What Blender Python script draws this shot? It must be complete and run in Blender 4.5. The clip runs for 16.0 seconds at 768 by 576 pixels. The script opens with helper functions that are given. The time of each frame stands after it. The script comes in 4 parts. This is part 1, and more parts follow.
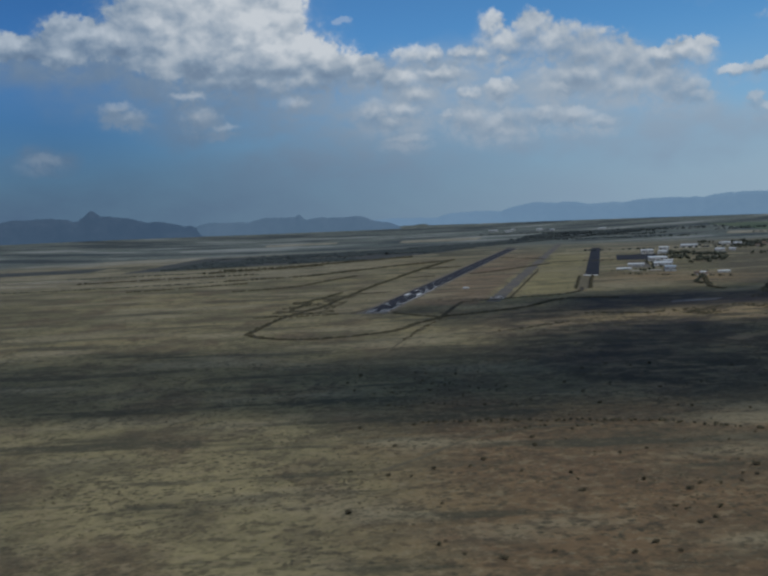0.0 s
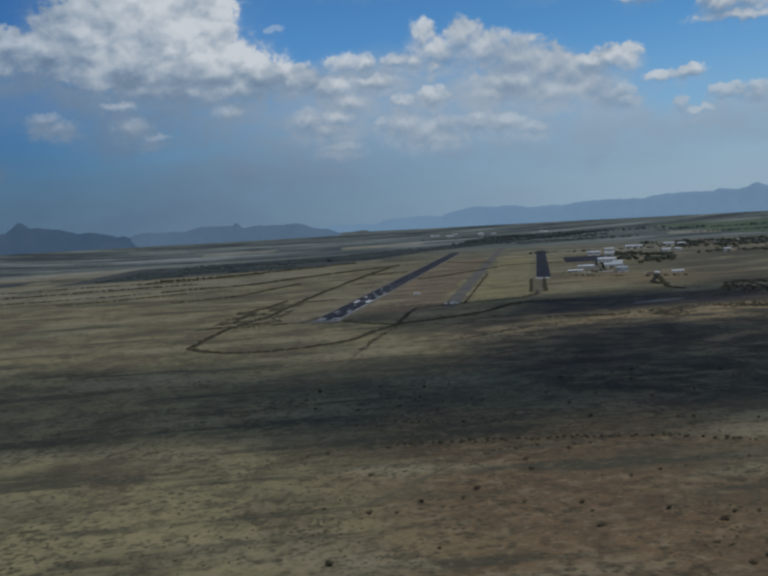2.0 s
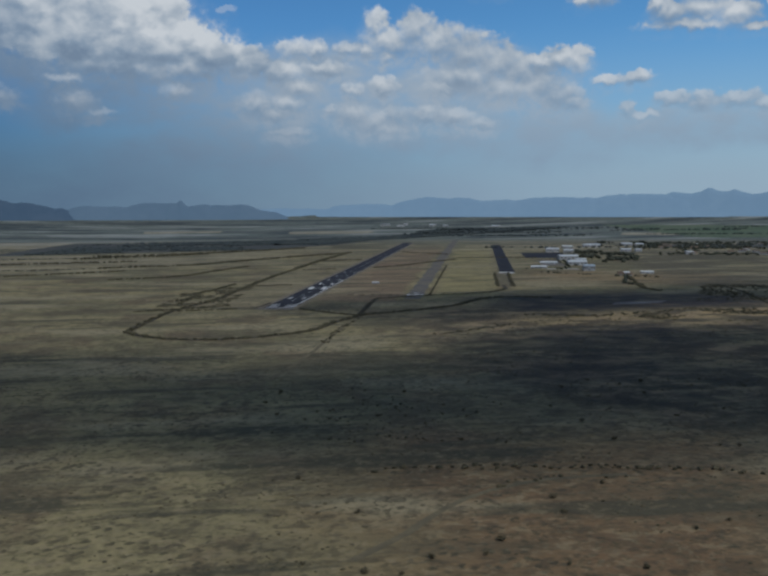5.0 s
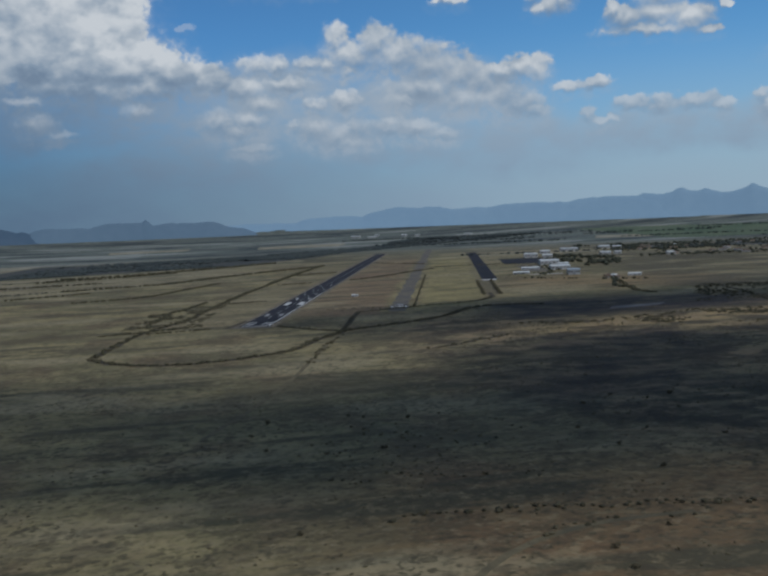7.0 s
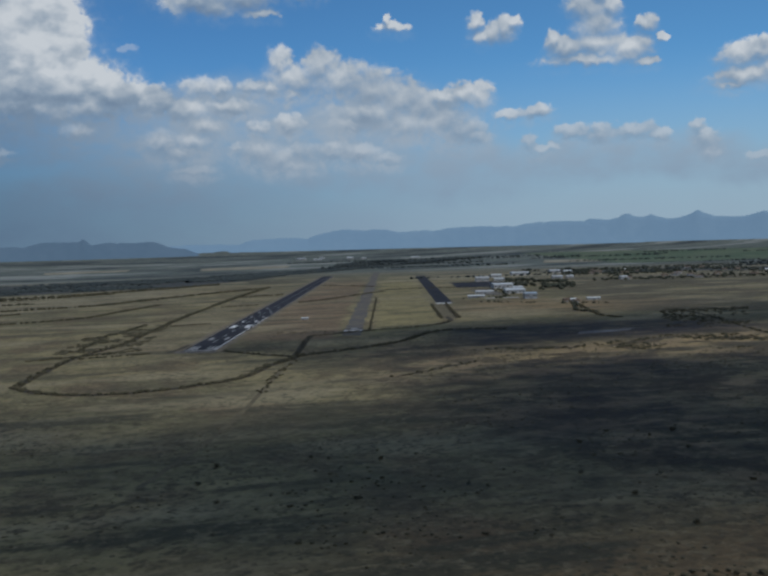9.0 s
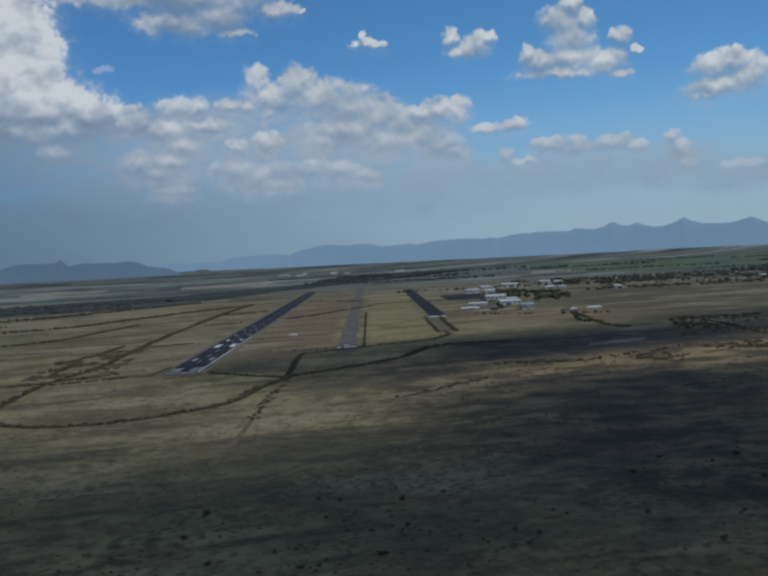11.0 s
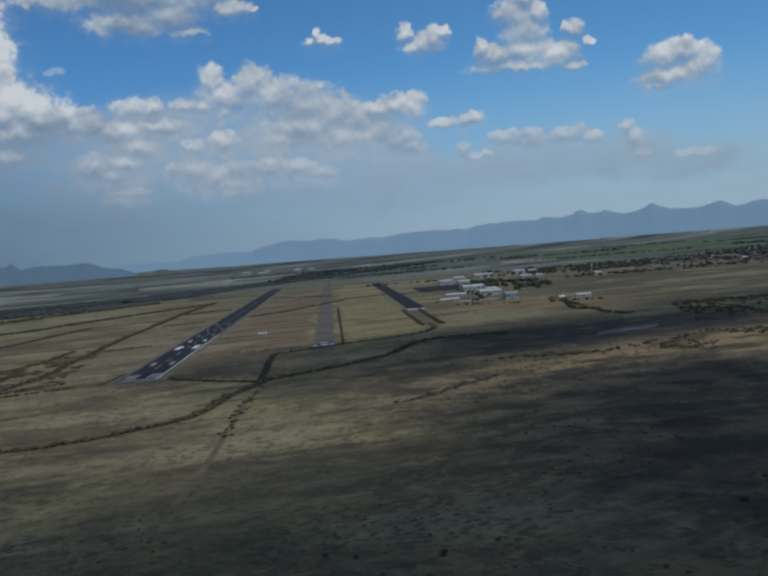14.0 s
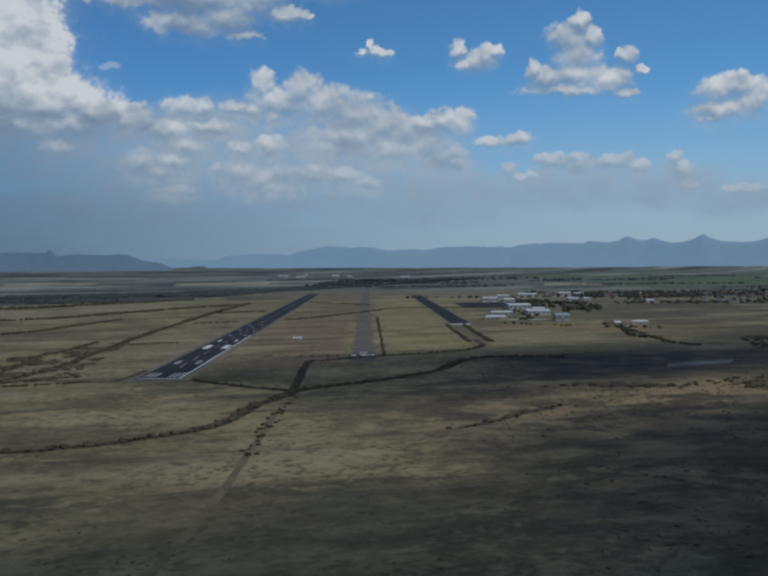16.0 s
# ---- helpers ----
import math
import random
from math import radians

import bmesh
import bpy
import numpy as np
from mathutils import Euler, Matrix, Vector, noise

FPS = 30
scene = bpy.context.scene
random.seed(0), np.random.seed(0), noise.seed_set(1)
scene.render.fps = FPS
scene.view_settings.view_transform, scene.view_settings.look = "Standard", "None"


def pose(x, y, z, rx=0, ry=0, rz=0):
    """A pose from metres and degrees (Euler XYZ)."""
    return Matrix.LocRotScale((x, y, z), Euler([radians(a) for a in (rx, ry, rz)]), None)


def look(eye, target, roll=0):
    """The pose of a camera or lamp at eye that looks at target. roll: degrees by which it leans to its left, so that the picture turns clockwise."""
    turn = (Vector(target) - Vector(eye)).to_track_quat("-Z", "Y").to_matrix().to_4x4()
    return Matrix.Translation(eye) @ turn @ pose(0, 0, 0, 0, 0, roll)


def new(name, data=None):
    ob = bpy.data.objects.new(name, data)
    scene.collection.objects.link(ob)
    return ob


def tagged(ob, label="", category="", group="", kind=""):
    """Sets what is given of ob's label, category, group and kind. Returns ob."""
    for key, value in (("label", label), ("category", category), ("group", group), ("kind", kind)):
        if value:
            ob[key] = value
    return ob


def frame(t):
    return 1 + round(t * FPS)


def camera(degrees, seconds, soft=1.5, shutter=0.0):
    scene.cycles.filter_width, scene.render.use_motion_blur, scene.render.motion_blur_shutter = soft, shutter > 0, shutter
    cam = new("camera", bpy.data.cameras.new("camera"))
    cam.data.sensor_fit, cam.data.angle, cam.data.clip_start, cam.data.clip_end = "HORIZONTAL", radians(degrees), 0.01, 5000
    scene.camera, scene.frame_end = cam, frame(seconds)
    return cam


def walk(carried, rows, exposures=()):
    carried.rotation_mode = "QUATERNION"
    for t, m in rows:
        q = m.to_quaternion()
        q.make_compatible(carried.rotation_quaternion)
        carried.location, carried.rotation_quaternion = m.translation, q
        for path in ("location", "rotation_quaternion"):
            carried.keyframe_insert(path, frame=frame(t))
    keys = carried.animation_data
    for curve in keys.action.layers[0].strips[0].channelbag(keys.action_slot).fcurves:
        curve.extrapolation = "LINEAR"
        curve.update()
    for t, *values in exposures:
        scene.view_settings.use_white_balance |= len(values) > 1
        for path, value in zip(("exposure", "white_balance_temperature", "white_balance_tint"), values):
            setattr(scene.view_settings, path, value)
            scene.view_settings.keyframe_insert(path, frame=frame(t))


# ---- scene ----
# ---- camera and its way ----
cam = camera(42.78, 16.0, soft=2.7)
# seconds, x, y, z, tilt, lean, turn
PATH = [
    (0, 31.85, -293.00, 129.75, -4.218, 2.400, -1.686),
    (0.5, 27.80, -274.91, 128.32, -3.293, 4.592, -2.191),
    (1, 24.05, -256.80, 126.88, -3.956, 2.549, -4.079),
    (1.5, 20.59, -238.66, 125.43, -3.694, 4.051, -5.156),
    (2, 17.42, -220.49, 123.98, -3.953, 3.352, -5.420),
    (2.5, 14.54, -202.28, 122.53, -4.167, 3.023, -5.812),
    (3, 11.93, -184.05, 121.07, -4.939, 3.747, -6.731),
    (3.5, 9.59, -165.78, 119.61, -4.467, 2.318, -7.410),
    (4, 7.53, -147.49, 118.14, -5.507, 2.060, -8.607),
    (4.2, 6.77, -140.16, 117.55, -5.421, 1.670, -8.666),
    (6.3, 1.31, -62.92, 111.32, -3.724, -0.395, -8.659),
    (6.5, 1.02, -55.54, 110.73, -3.835, 0.410, -9.476),
    (7, 0.45, -37.06, 109.23, -3.988, 2.399, -10.583),
    (7.5, 0.11, -18.54, 107.73, -3.695, 1.196, -11.397),
    (8, 0.00, 0.00, 106.22, -1.976, 0.560, -12.438),
    (8.2, 0.02, 7.43, 105.62, -2.437, 0.450, -13.235),
    (10.3, 2.26, 85.70, 99.22, -2.882, 2.918, -13.838),
    (10.5, 2.66, 93.18, 98.61, -1.548, 3.276, -14.029),
    (11, 3.80, 111.91, 97.08, -1.826, 2.936, -15.077),
    (11.5, 5.14, 130.67, 95.53, -1.673, 3.439, -15.142),
    (12, 6.65, 149.46, 93.99, -2.099, 4.049, -15.099),
    (12.5, 8.35, 168.28, 92.44, -1.267, 4.177, -15.024),
    (13, 10.22, 187.14, 90.88, -0.977, 4.215, -15.371),
    (13.5, 12.27, 206.02, 89.32, -2.568, 3.133, -17.837),
    (14, 14.48, 224.93, 87.76, -2.183, 4.480, -17.402),
    (14.5, 16.85, 243.88, 86.19, -2.790, 3.176, -18.530),
    (15, 19.37, 262.86, 84.61, -2.325, 2.631, -18.307),
    (15.5, 22.04, 281.86, 83.03, -1.065, 2.345, -16.192),
    (16, 24.86, 300.90, 81.45, -1.337, 0.376, -15.208),
]
walk(cam, [(t, pose(x, y, z, 90 + p, r, w)) for t, x, y, z, p, r, w in PATH], [(0.0, -0.13, 6150, 10), (16.0, -0.13, 6150, 10)])

# ---- light ----
SUN_EL, SUN_AZ = 50.0, 138.0      # degrees; azimuth clockwise from +y
sun_way = Vector((math.sin(radians(SUN_AZ)) * math.cos(radians(SUN_EL)),
                  math.cos(radians(SUN_AZ)) * math.cos(radians(SUN_EL)), math.sin(radians(SUN_EL))))
lamp = bpy.data.lights.new("sun", "SUN")
lamp.energy, lamp.angle, lamp.color = 2.35, radians(1.2), (1.0, 0.965, 0.89)
sun = new("sun", lamp)
sun.matrix_world = look((0, 0, 3000), Vector((0, 0, 3000)) - sun_way)


class Tree:
    """Short hand for a node tree."""

    def __init__(self, tree):
        self.t = tree

    def link(self, value, socket):
        if isinstance(value, bpy.types.NodeSocket):
            self.t.links.new(value, socket)
        elif value is not None:
            socket.default_value = value

    def math(self, op, a, b=None, c=None, clamp=False):
        n = self.t.nodes.new("ShaderNodeMath")
        n.operation, n.use_clamp = op, clamp
        for v, s in zip((a, b, c), n.inputs):
            self.link(v, s)
        return n.outputs[0]

    def vec(self, op, a, b=None, c=None):
        n = self.t.nodes.new("ShaderNodeVectorMath")
        n.operation = op
        for v, s in zip((a, b, c), n.inputs):
            self.link(v, s)
        return n.outputs["Value" if op in ("LENGTH", "DOT_PRODUCT", "DISTANCE") else "Vector"]

    def noise(self, vector, scale, detail=4.0, rough=0.55, distort=0.0):
        n = self.t.nodes.new("ShaderNodeTexNoise")
        self.link(vector, n.inputs["Vector"])
        for key, v in (("Scale", scale), ("Detail", detail), ("Roughness", rough), ("Distortion", distort)):
            n.inputs[key].default_value = v
        return n.outputs[0]

    def voronoi(self, vector, scale, detail=0.0, feature="F1"):
        n = self.t.nodes.new("ShaderNodeTexVoronoi")
        n.feature = feature
        self.link(vector, n.inputs["Vector"])
        n.inputs["Scale"].default_value = scale
        n.inputs["Detail"].default_value = detail
        n.normalize = True
        return n

    def smooth(self, v, lo, hi, a=0.0, b=1.0):
        n = self.t.nodes.new("ShaderNodeMapRange")
        n.interpolation_type = "SMOOTHSTEP"
        self.link(v, n.inputs["Value"])
        for key, x in (("From Min", lo), ("From Max", hi), ("To Min", a), ("To Max", b)):
            n.inputs[key].default_value = x
        return n.outputs[0]

    def noise_colour(self, v, scale, detail):
        n = self.t.nodes.new("ShaderNodeTexNoise")
        self.link(v, n.inputs["Vector"])
        n.inputs["Scale"].default_value, n.inputs["Detail"].default_value = scale, detail
        return n.outputs["Color"]

    def mix(self, fac, a, b, blend="MIX"):
        n = self.t.nodes.new("ShaderNodeMix")
        n.data_type, n.blend_type = "RGBA", blend
        self.link(fac, n.inputs[0])
        for v, s in ((a, n.inputs[6]), (b, n.inputs[7])):
            self.link((*v, 1.0) if isinstance(v, tuple) and len(v) == 3 else v, s)
        return n.outputs[2]

    def ramp(self, v, stops, mode="LINEAR"):
        n = self.t.nodes.new("ShaderNodeValToRGB")
        n.color_ramp.interpolation = mode
        e = n.color_ramp.elements
        while len(e) < len(stops):
            e.new(0.5)
        for k, (p, col) in zip(e, stops):
            k.position, k.color = p, (*col, 1.0)
        self.link(v, n.inputs[0])
        return n.outputs[0]

    def node(self, kind):
        return self.t.nodes.new(kind)


# ---- sky: air, haze near the horizon, banks of cumulus (azimuth, height, half width, half height in degrees) ----
GREAT_CLOUD = [(-7.7, 12.4, 4.64, 2.73), (-11.2, 11.1, 2.46, 1.64), (-5.3, 10.8, 3.01, 2.46), (-4.1, 12.6, 1.64, 1.64), (-8.6, 9.5, 3.28, 1.64), (-5.9, 8.9, 3.55, 1.5), (-3.4, 9.1, 3.01, 1.64), (-1.3, 8.5, 2.46, 1.04), (0.5, 8.3, 1.58, 0.9), (-10.4, 10.0, 3.01, 1.64), (-13.2, 10.2, 1.91, 1.04), (-15.7, 10.4, 1.64, 1.09), (-15.8, 9.5, 1.31, 0.77), (-18.0, 9.9, 1.64, 0.68), (-14.4, 10.5, 1.64, 0.82), (-2.6, 7.9, 2.73, 0.77), (-6.5, 8.0, 2.73, 0.6), (-20.5, 9.9, 2.19, 0.82), (-7.0, 14.2, 4.1, 1.64), (-4.5, 12.9, 1.37, 1.31), (-3.8, 11.2, 1.37, 1.64), (-4.4, 9.5, 2.19, 1.64)]
MID_BANK = [(8.3, 10.4, 0.74, 0.79), (9.0, 9.4, 1.64, 0.82), (10.5, 10.1, 1.04, 1.01), (11.7, 9.3, 1.91, 1.15), (13.4, 8.7, 2.19, 1.15), (15.0, 8.1, 1.91, 1.23), (16.5, 7.5, 1.64, 1.04), (13.1, 7.5, 2.46, 1.04), (15.5, 6.8, 2.46, 0.87), (17.6, 6.9, 1.64, 1.04), (18.6, 6.3, 1.5, 0.77), (19.4, 5.9, 1.15, 0.38), (12.2, 6.8, 1.64, 0.55), (18.8, 8.3, 1.37, 0.66), (19.7, 8.2, 0.87, 0.77), (17.6, 8.2, 1.09, 0.44), (21.4, 7.1, 0.87, 0.33), (22.8, 7.2, 0.93, 0.36)]
FRAGMENTS = [(3.7, 9.1, 1.15, 0.55), (4.8, 9.0, 0.68, 0.44), (6.7, 9.1, 0.82, 0.38), (7.7, 9.0, 0.71, 0.44), (8.8, 8.6, 0.6, 0.33), (8.6, 6.9, 0.87, 0.6), (6.9, 6.8, 0.68, 0.38), (2.9, 7.8, 1.31, 0.71), (3.8, 7.0, 1.23, 0.6), (5.4, 8.0, 1.64, 0.49), (-13.2, 6.6, 0.87, 0.33), (-9.0, 7.2, 1.04, 0.27), (-8.5, 6.1, 1.09, 0.6), (-7.3, 5.4, 0.68, 0.22), (-12.6, 6.1, 1.04, 0.38), (-17.2, 3.8, 0.96, 0.36), (-3.2, 6.7, 1.04, 0.41), (-0.2, 11.2, 0.49, 0.25)]
LOW_BANK = [(1.5, 5.9, 1.15, 0.71), (3.2, 6.0, 1.15, 0.66), (2.5, 5.5, 1.64, 0.44), (7.0, 5.5, 1.23, 0.68), (8.0, 5.0, 1.64, 0.71), (9.1, 5.3, 1.31, 0.55), (11.1, 5.3, 1.53, 0.55), (12.7, 5.2, 1.42, 0.49), (14.1, 4.8, 0.87, 0.38), (5.6, 5.8, 0.38, 0.25), (8.8, 4.6, 1.42, 0.36), (3.2, 4.4, 1.15, 0.3), (22.5, 5.4, 0.46, 0.49), (23.2, 5.1, 1.15, 0.27), (25.0, 5.9, 1.09, 0.41), (26.4, 5.7, 1.09, 0.46), (28.3, 5.8, 1.26, 0.46), (29.7, 5.5, 0.71, 0.33), (31.8, 5.9, 0.46, 0.41), (32.2, 5.2, 0.63, 0.63), (32.4, 4.4, 0.6, 0.41), (35.4, 4.1, 1.15, 0.27)]
SCATTERED = [(19.6, 12.3, 0.46, 0.46), (20.1, 11.5, 0.71, 0.41), (20.6, 11.6, 0.82, 0.66), (21.4, 11.9, 0.6, 0.68), (21.8, 12.2, 0.38, 0.38), (26.6, 13.5, 0.6, 0.6), (26.0, 12.7, 1.31, 0.82), (27.1, 12.8, 0.55, 0.66), (26.3, 11.8, 1.2, 0.98), (26.4, 10.7, 1.64, 0.71), (24.8, 10.5, 1.26, 0.6), (24.0, 11.0, 0.49, 0.6), (25.6, 9.9, 2.51, 0.36), (28.1, 10.3, 1.23, 0.71), (29.0, 9.6, 0.71, 0.3), (29.1, 11.6, 0.68, 0.49), (28.8, 11.9, 0.3, 0.3), (30.0, 10.8, 0.3, 0.22), (34.1, 9.5, 1.26, 0.66), (34.9, 9.7, 1.31, 0.6), (35.9, 8.9, 1.09, 0.87), (34.4, 8.4, 1.86, 0.55), (33.6, 8.0, 0.87, 0.22), (14.8, 12.2, 0.82, 0.3), (14.5, 12.5, 0.22, 0.36)]
HIGH_BANK = [(1.6, 15.7, 4.64, 1.31), (5.1, 15.1, 3.55, 1.23), (3.6, 13.7, 2.19, 0.66), (4.7, 13.4, 1.15, 0.55), (6.4, 14.0, 1.69, 0.82), (7.2, 13.0, 0.93, 0.27), (9.6, 14.2, 1.26, 0.44), (11.0, 14.1, 0.33, 0.14), (11.9, 15.6, 1.64, 0.38), (7.9, 15.3, 1.64, 1.09), (-1.0, 15.9, 4.1, 0.68)]
VEILS = [(-8.2, 7.3, 9.02, 1.91), (-15.3, 8.7, 6.83, 1.37), (-3.3, 6.1, 7.1, 1.64), (5.3, 7.3, 5.46, 2.19), (10.8, 6.4, 7.1, 1.64), (3.8, 4.7, 6.01, 1.37), (12.1, 4.4, 7.65, 1.37), (18.6, 4.4, 4.1, 1.64), (-0.6, 3.2, 8.2, 1.64), (-8.9, 5.6, 3.28, 1.37), (-17.2, 3.6, 1.91, 0.82), (25.6, 4.3, 6.83, 1.23), (31.0, 4.2, 4.1, 1.37), (34.9, 3.7, 3.28, 1.09), (18.5, 3.7, 5.46, 1.64), (1.7, 4.6, 5.46, 1.37)]


def cloud_group():
    """Two fields over the sky (azimuth, height in degrees): how far a place lies from the middle of the nearest cloud, and its billows."""
    g = bpy.data.node_groups.new("cloud_body", "ShaderNodeTree")
    g.interface.new_socket("Place", in_out="INPUT", socket_type="NodeSocketVector")
    g.interface.new_socket("Reach", in_out="OUTPUT", socket_type="NodeSocketFloat")
    k = Tree(g)
    place = k.node("NodeGroupInput").outputs[0]
    warp = k.vec("SUBTRACT", k.noise_colour(place, 0.55, 2.0), (0.5, 0.5, 0.5))
    curl = k.vec("SUBTRACT", k.noise_colour(place, 1.7, 3.0), (0.5, 0.5, 0.5))
    at = k.vec("MULTIPLY_ADD", curl, (0.85, 0.75, 0.0), k.vec("MULTIPLY_ADD", warp, (0.7, 0.45, 0.0), place))
    near = None
    for a, e, ra, re in (*GREAT_CLOUD, *MID_BANK, *FRAGMENTS, *LOW_BANK, *SCATTERED, *HIGH_BANK):
        d = k.vec("LENGTH", k.vec("MULTIPLY_ADD", at, (1 / ra, 1 / re, 0.0), (-a / ra, -e / re, 0.0)))
        near = d if near is None else k.math("SMOOTH_MIN", near, d, 0.3)
    # elsewhere in the sky: scattered cumulus of the same kind
    sep = k.node("ShaderNodeSeparateXYZ")
    g.links.new(place, sep.inputs[0])
    away = k.math("MAXIMUM", k.smooth(k.math("ABSOLUTE", k.math("SUBTRACT", sep.outputs[0], 10.0)), 34.0, 44.0),
                  k.smooth(sep.outputs[1], 16.5, 20.0))
    other = k.smooth(k.noise(k.vec("MULTIPLY", place, (1.0, 1.8, 1.0)), 0.07, 3.0), 0.35, 0.55, 2.0, 0.3)
    near = k.math("ADD", k.math("MULTIPLY", near, k.math("SUBTRACT", 1.0, away)), k.math("MULTIPLY", other, away))
    out = k.node("NodeGroupOutput")
    g.links.new(k.math("MINIMUM", near, 3.0), out.inputs[0])
    return g


def billow_group():
    """Heaped round billows, two sizes, with creases between them."""
    g = bpy.data.node_groups.new("cloud_billows", "ShaderNodeTree")
    g.interface.new_socket("Place", in_out="INPUT", socket_type="NodeSocketVector")
    g.interface.new_socket("Height", in_out="OUTPUT", socket_type="NodeSocketFloat")
    g.interface.new_socket("Swell", in_out="OUTPUT", socket_type="NodeSocketFloat")
    k = Tree(g)
    place = k.node("NodeGroupInput").outputs[0]
    warp = k.vec("SUBTRACT", k.noise_colour(place, 1.3, 3.0), (0.5, 0.5, 0.5))
    at = k.vec("MULTIPLY_ADD", warp, (0.7, 0.6, 0.0), k.vec("MULTIPLY", place, (1.0, 1.2, 1.0)))
    big, small = (k.voronoi(at, size, 0.0, "SMOOTH_F1").outputs["Distance"] for size in (0.85, 2.3))
    fine = k.noise(at, 3.0, 4.0, 0.55)
    low = k.math("ADD", k.math("MULTIPLY", big, 0.62), k.math("MULTIPLY", small, 0.36))
    h = k.math("ADD", k.math("SUBTRACT", 0.92, k.math("MULTIPLY", low, 1.25)), k.math("MULTIPLY", k.math("SUBTRACT", fine, 0.5), 0.65))
    out = k.node("NodeGroupOutput")
    g.links.new(h, out.inputs[0])
    g.links.new(k.math("SUBTRACT", 0.8, k.math("ADD", big, k.math("MULTIPLY", small, 0.16))), out.inputs[1])
    return g


def make_world():
    w = bpy.data.worlds.new("sky")
    scene.world = w
    w.use_nodes = True
    w.node_tree.nodes.clear()
    k = Tree(w.node_tree)
    way = k.node("ShaderNodeTexCoord").outputs["Generated"]
    sep = k.node("ShaderNodeSeparateXYZ")
    k.t.links.new(k.vec("NORMALIZE", way), sep.inputs[0])
    az = k.math("MULTIPLY", k.math("ARCTAN2", sep.outputs[0], sep.outputs[1]), 180 / math.pi)
    el = k.math("MULTIPLY", k.math("ARCSINE", sep.outputs[2]), 180 / math.pi)
    place = k.node("ShaderNodeCombineXYZ")
    k.t.links.new(az, place.inputs[0])
    k.t.links.new(el, place.inputs[1])
    place = place.outputs[0]
    bodies, heaps = cloud_group(), billow_group()

    def grouped(g, vector):
        n = k.node("ShaderNodeGroup")
        n.node_tree = g
        k.t.links.new(vector, n.inputs[0])
        return n.outputs

    (here,), (above,) = grouped(bodies, place), grouped(bodies, k.vec("ADD", place, (0.06, 0.40, 0.0)))
    (bump, swell), (_, swell_up) = grouped(heaps, place), grouped(heaps, k.vec("ADD", place, (0.10, 0.32, 0.0)))
    # a place is near a cloud's top where the air above it is clear
    rise = k.math("MAXIMUM", k.math("MINIMUM", k.math("SUBTRACT", above, here), 0.8), -0.8)
    great = k.math("MULTIPLY", k.smooth(az, 3.8, 1.8), k.smooth(el, 6.6, 8.4))
    high = k.math("MULTIPLY", k.smooth(el, 12.3, 13.3), k.math("MULTIPLY", k.smooth(az, 15.0, 10.0), k.smooth(az, -3.2, -1.6)))
    dense = k.math("ADD", k.math("SUBTRACT", 1.0, here), k.math("MULTIPLY", k.math("SUBTRACT", bump, 0.42), 0.85))
    crisp = k.math("MULTIPLY", k.smooth(rise, -0.1, 0.4), k.math("MAXIMUM", k.smooth(el, 6.2, 8.6, 0.25, 1.0), k.smooth(az, 17.0, 21.0, 0.0, 0.7)))
    fray = k.math("MULTIPLY", k.smooth(az, 9.0, 6.6), k.math("SUBTRACT", 1.0, great))
    crisp = k.math("MULTIPLY", crisp, k.math("MULTIPLY_ADD", fray, -0.6, 1.0))
    top_cover = k.smooth(dense, -0.10, 0.34)
    low_cover = k.smooth(dense, -0.35, 0.95, 0.0, 0.92)
    cover = k.math("ADD", k.math("MULTIPLY", top_cover, crisp), k.math("MULTIPLY", low_cover, k.math("SUBTRACT", 1.0, crisp)))
    cover = k.math("MAXIMUM", cover, k.math("MULTIPLY", great, k.smooth(dense, -0.05, 0.34)))
    faint = k.math("MULTIPLY", k.smooth(k.math("ABSOLUTE", k.math("ADD", az, 0.6)), 1.7, 1.3), k.smooth(k.math("ABSOLUTE", k.math("SUBTRACT", el, 11.6)), 1.1, 0.8))
    cover = k.math("MULTIPLY", k.math("MULTIPLY", cover, k.math("MULTIPLY_ADD", faint, -0.7, 1.0)), k.math("MULTIPLY_ADD", k.math("MULTIPLY", fray, k.smooth(az, 2.0, -2.0)), -0.42, 1.0))
    # daylight from above and behind: tops bright, undersides grey
    lit = k.math("MULTIPLY_ADD", rise, 0.52, 0.50)
    lit = k.math("ADD", lit, k.math("MULTIPLY", k.math("SUBTRACT", swell, swell_up), 0.78))
    lit = k.math("ADD", lit, k.math("MULTIPLY", k.math("SUBTRACT", bump, 0.42), 0.14))
    lit = k.math("ADD", lit, k.smooth(k.noise(place, 0.42, 4.0, 0.55), 0.35, 0.65, -0.17, 0.12))
    lit = k.math("ADD", lit, k.math("MULTIPLY", great, k.math("MULTIPLY", k.smooth(az, -13.0, -6.0, 0.15, 1.0), k.math("ADD", k.smooth(el, 8.0, 10.2, -0.24, 0.36), k.smooth(az, -8.0, -3.0, 0.0, 0.12)))))
    lit = k.math("ADD", lit, k.math("MULTIPLY", great, k.smooth(k.noise(k.vec("MULTIPLY", place, (1.0, 1.6, 1.0)), 0.62, 3.0, 0.5), 0.32, 0.62, -0.27, 0.05)))
    lit = k.math("SUBTRACT", lit, k.math("MULTIPLY", high, k.smooth(az, 2.0, 7.5, 0.42, 0.14)))
    lit = k.math("SUBTRACT", lit, k.smooth(el, 16.5, 20.0, 0.0, 0.3))
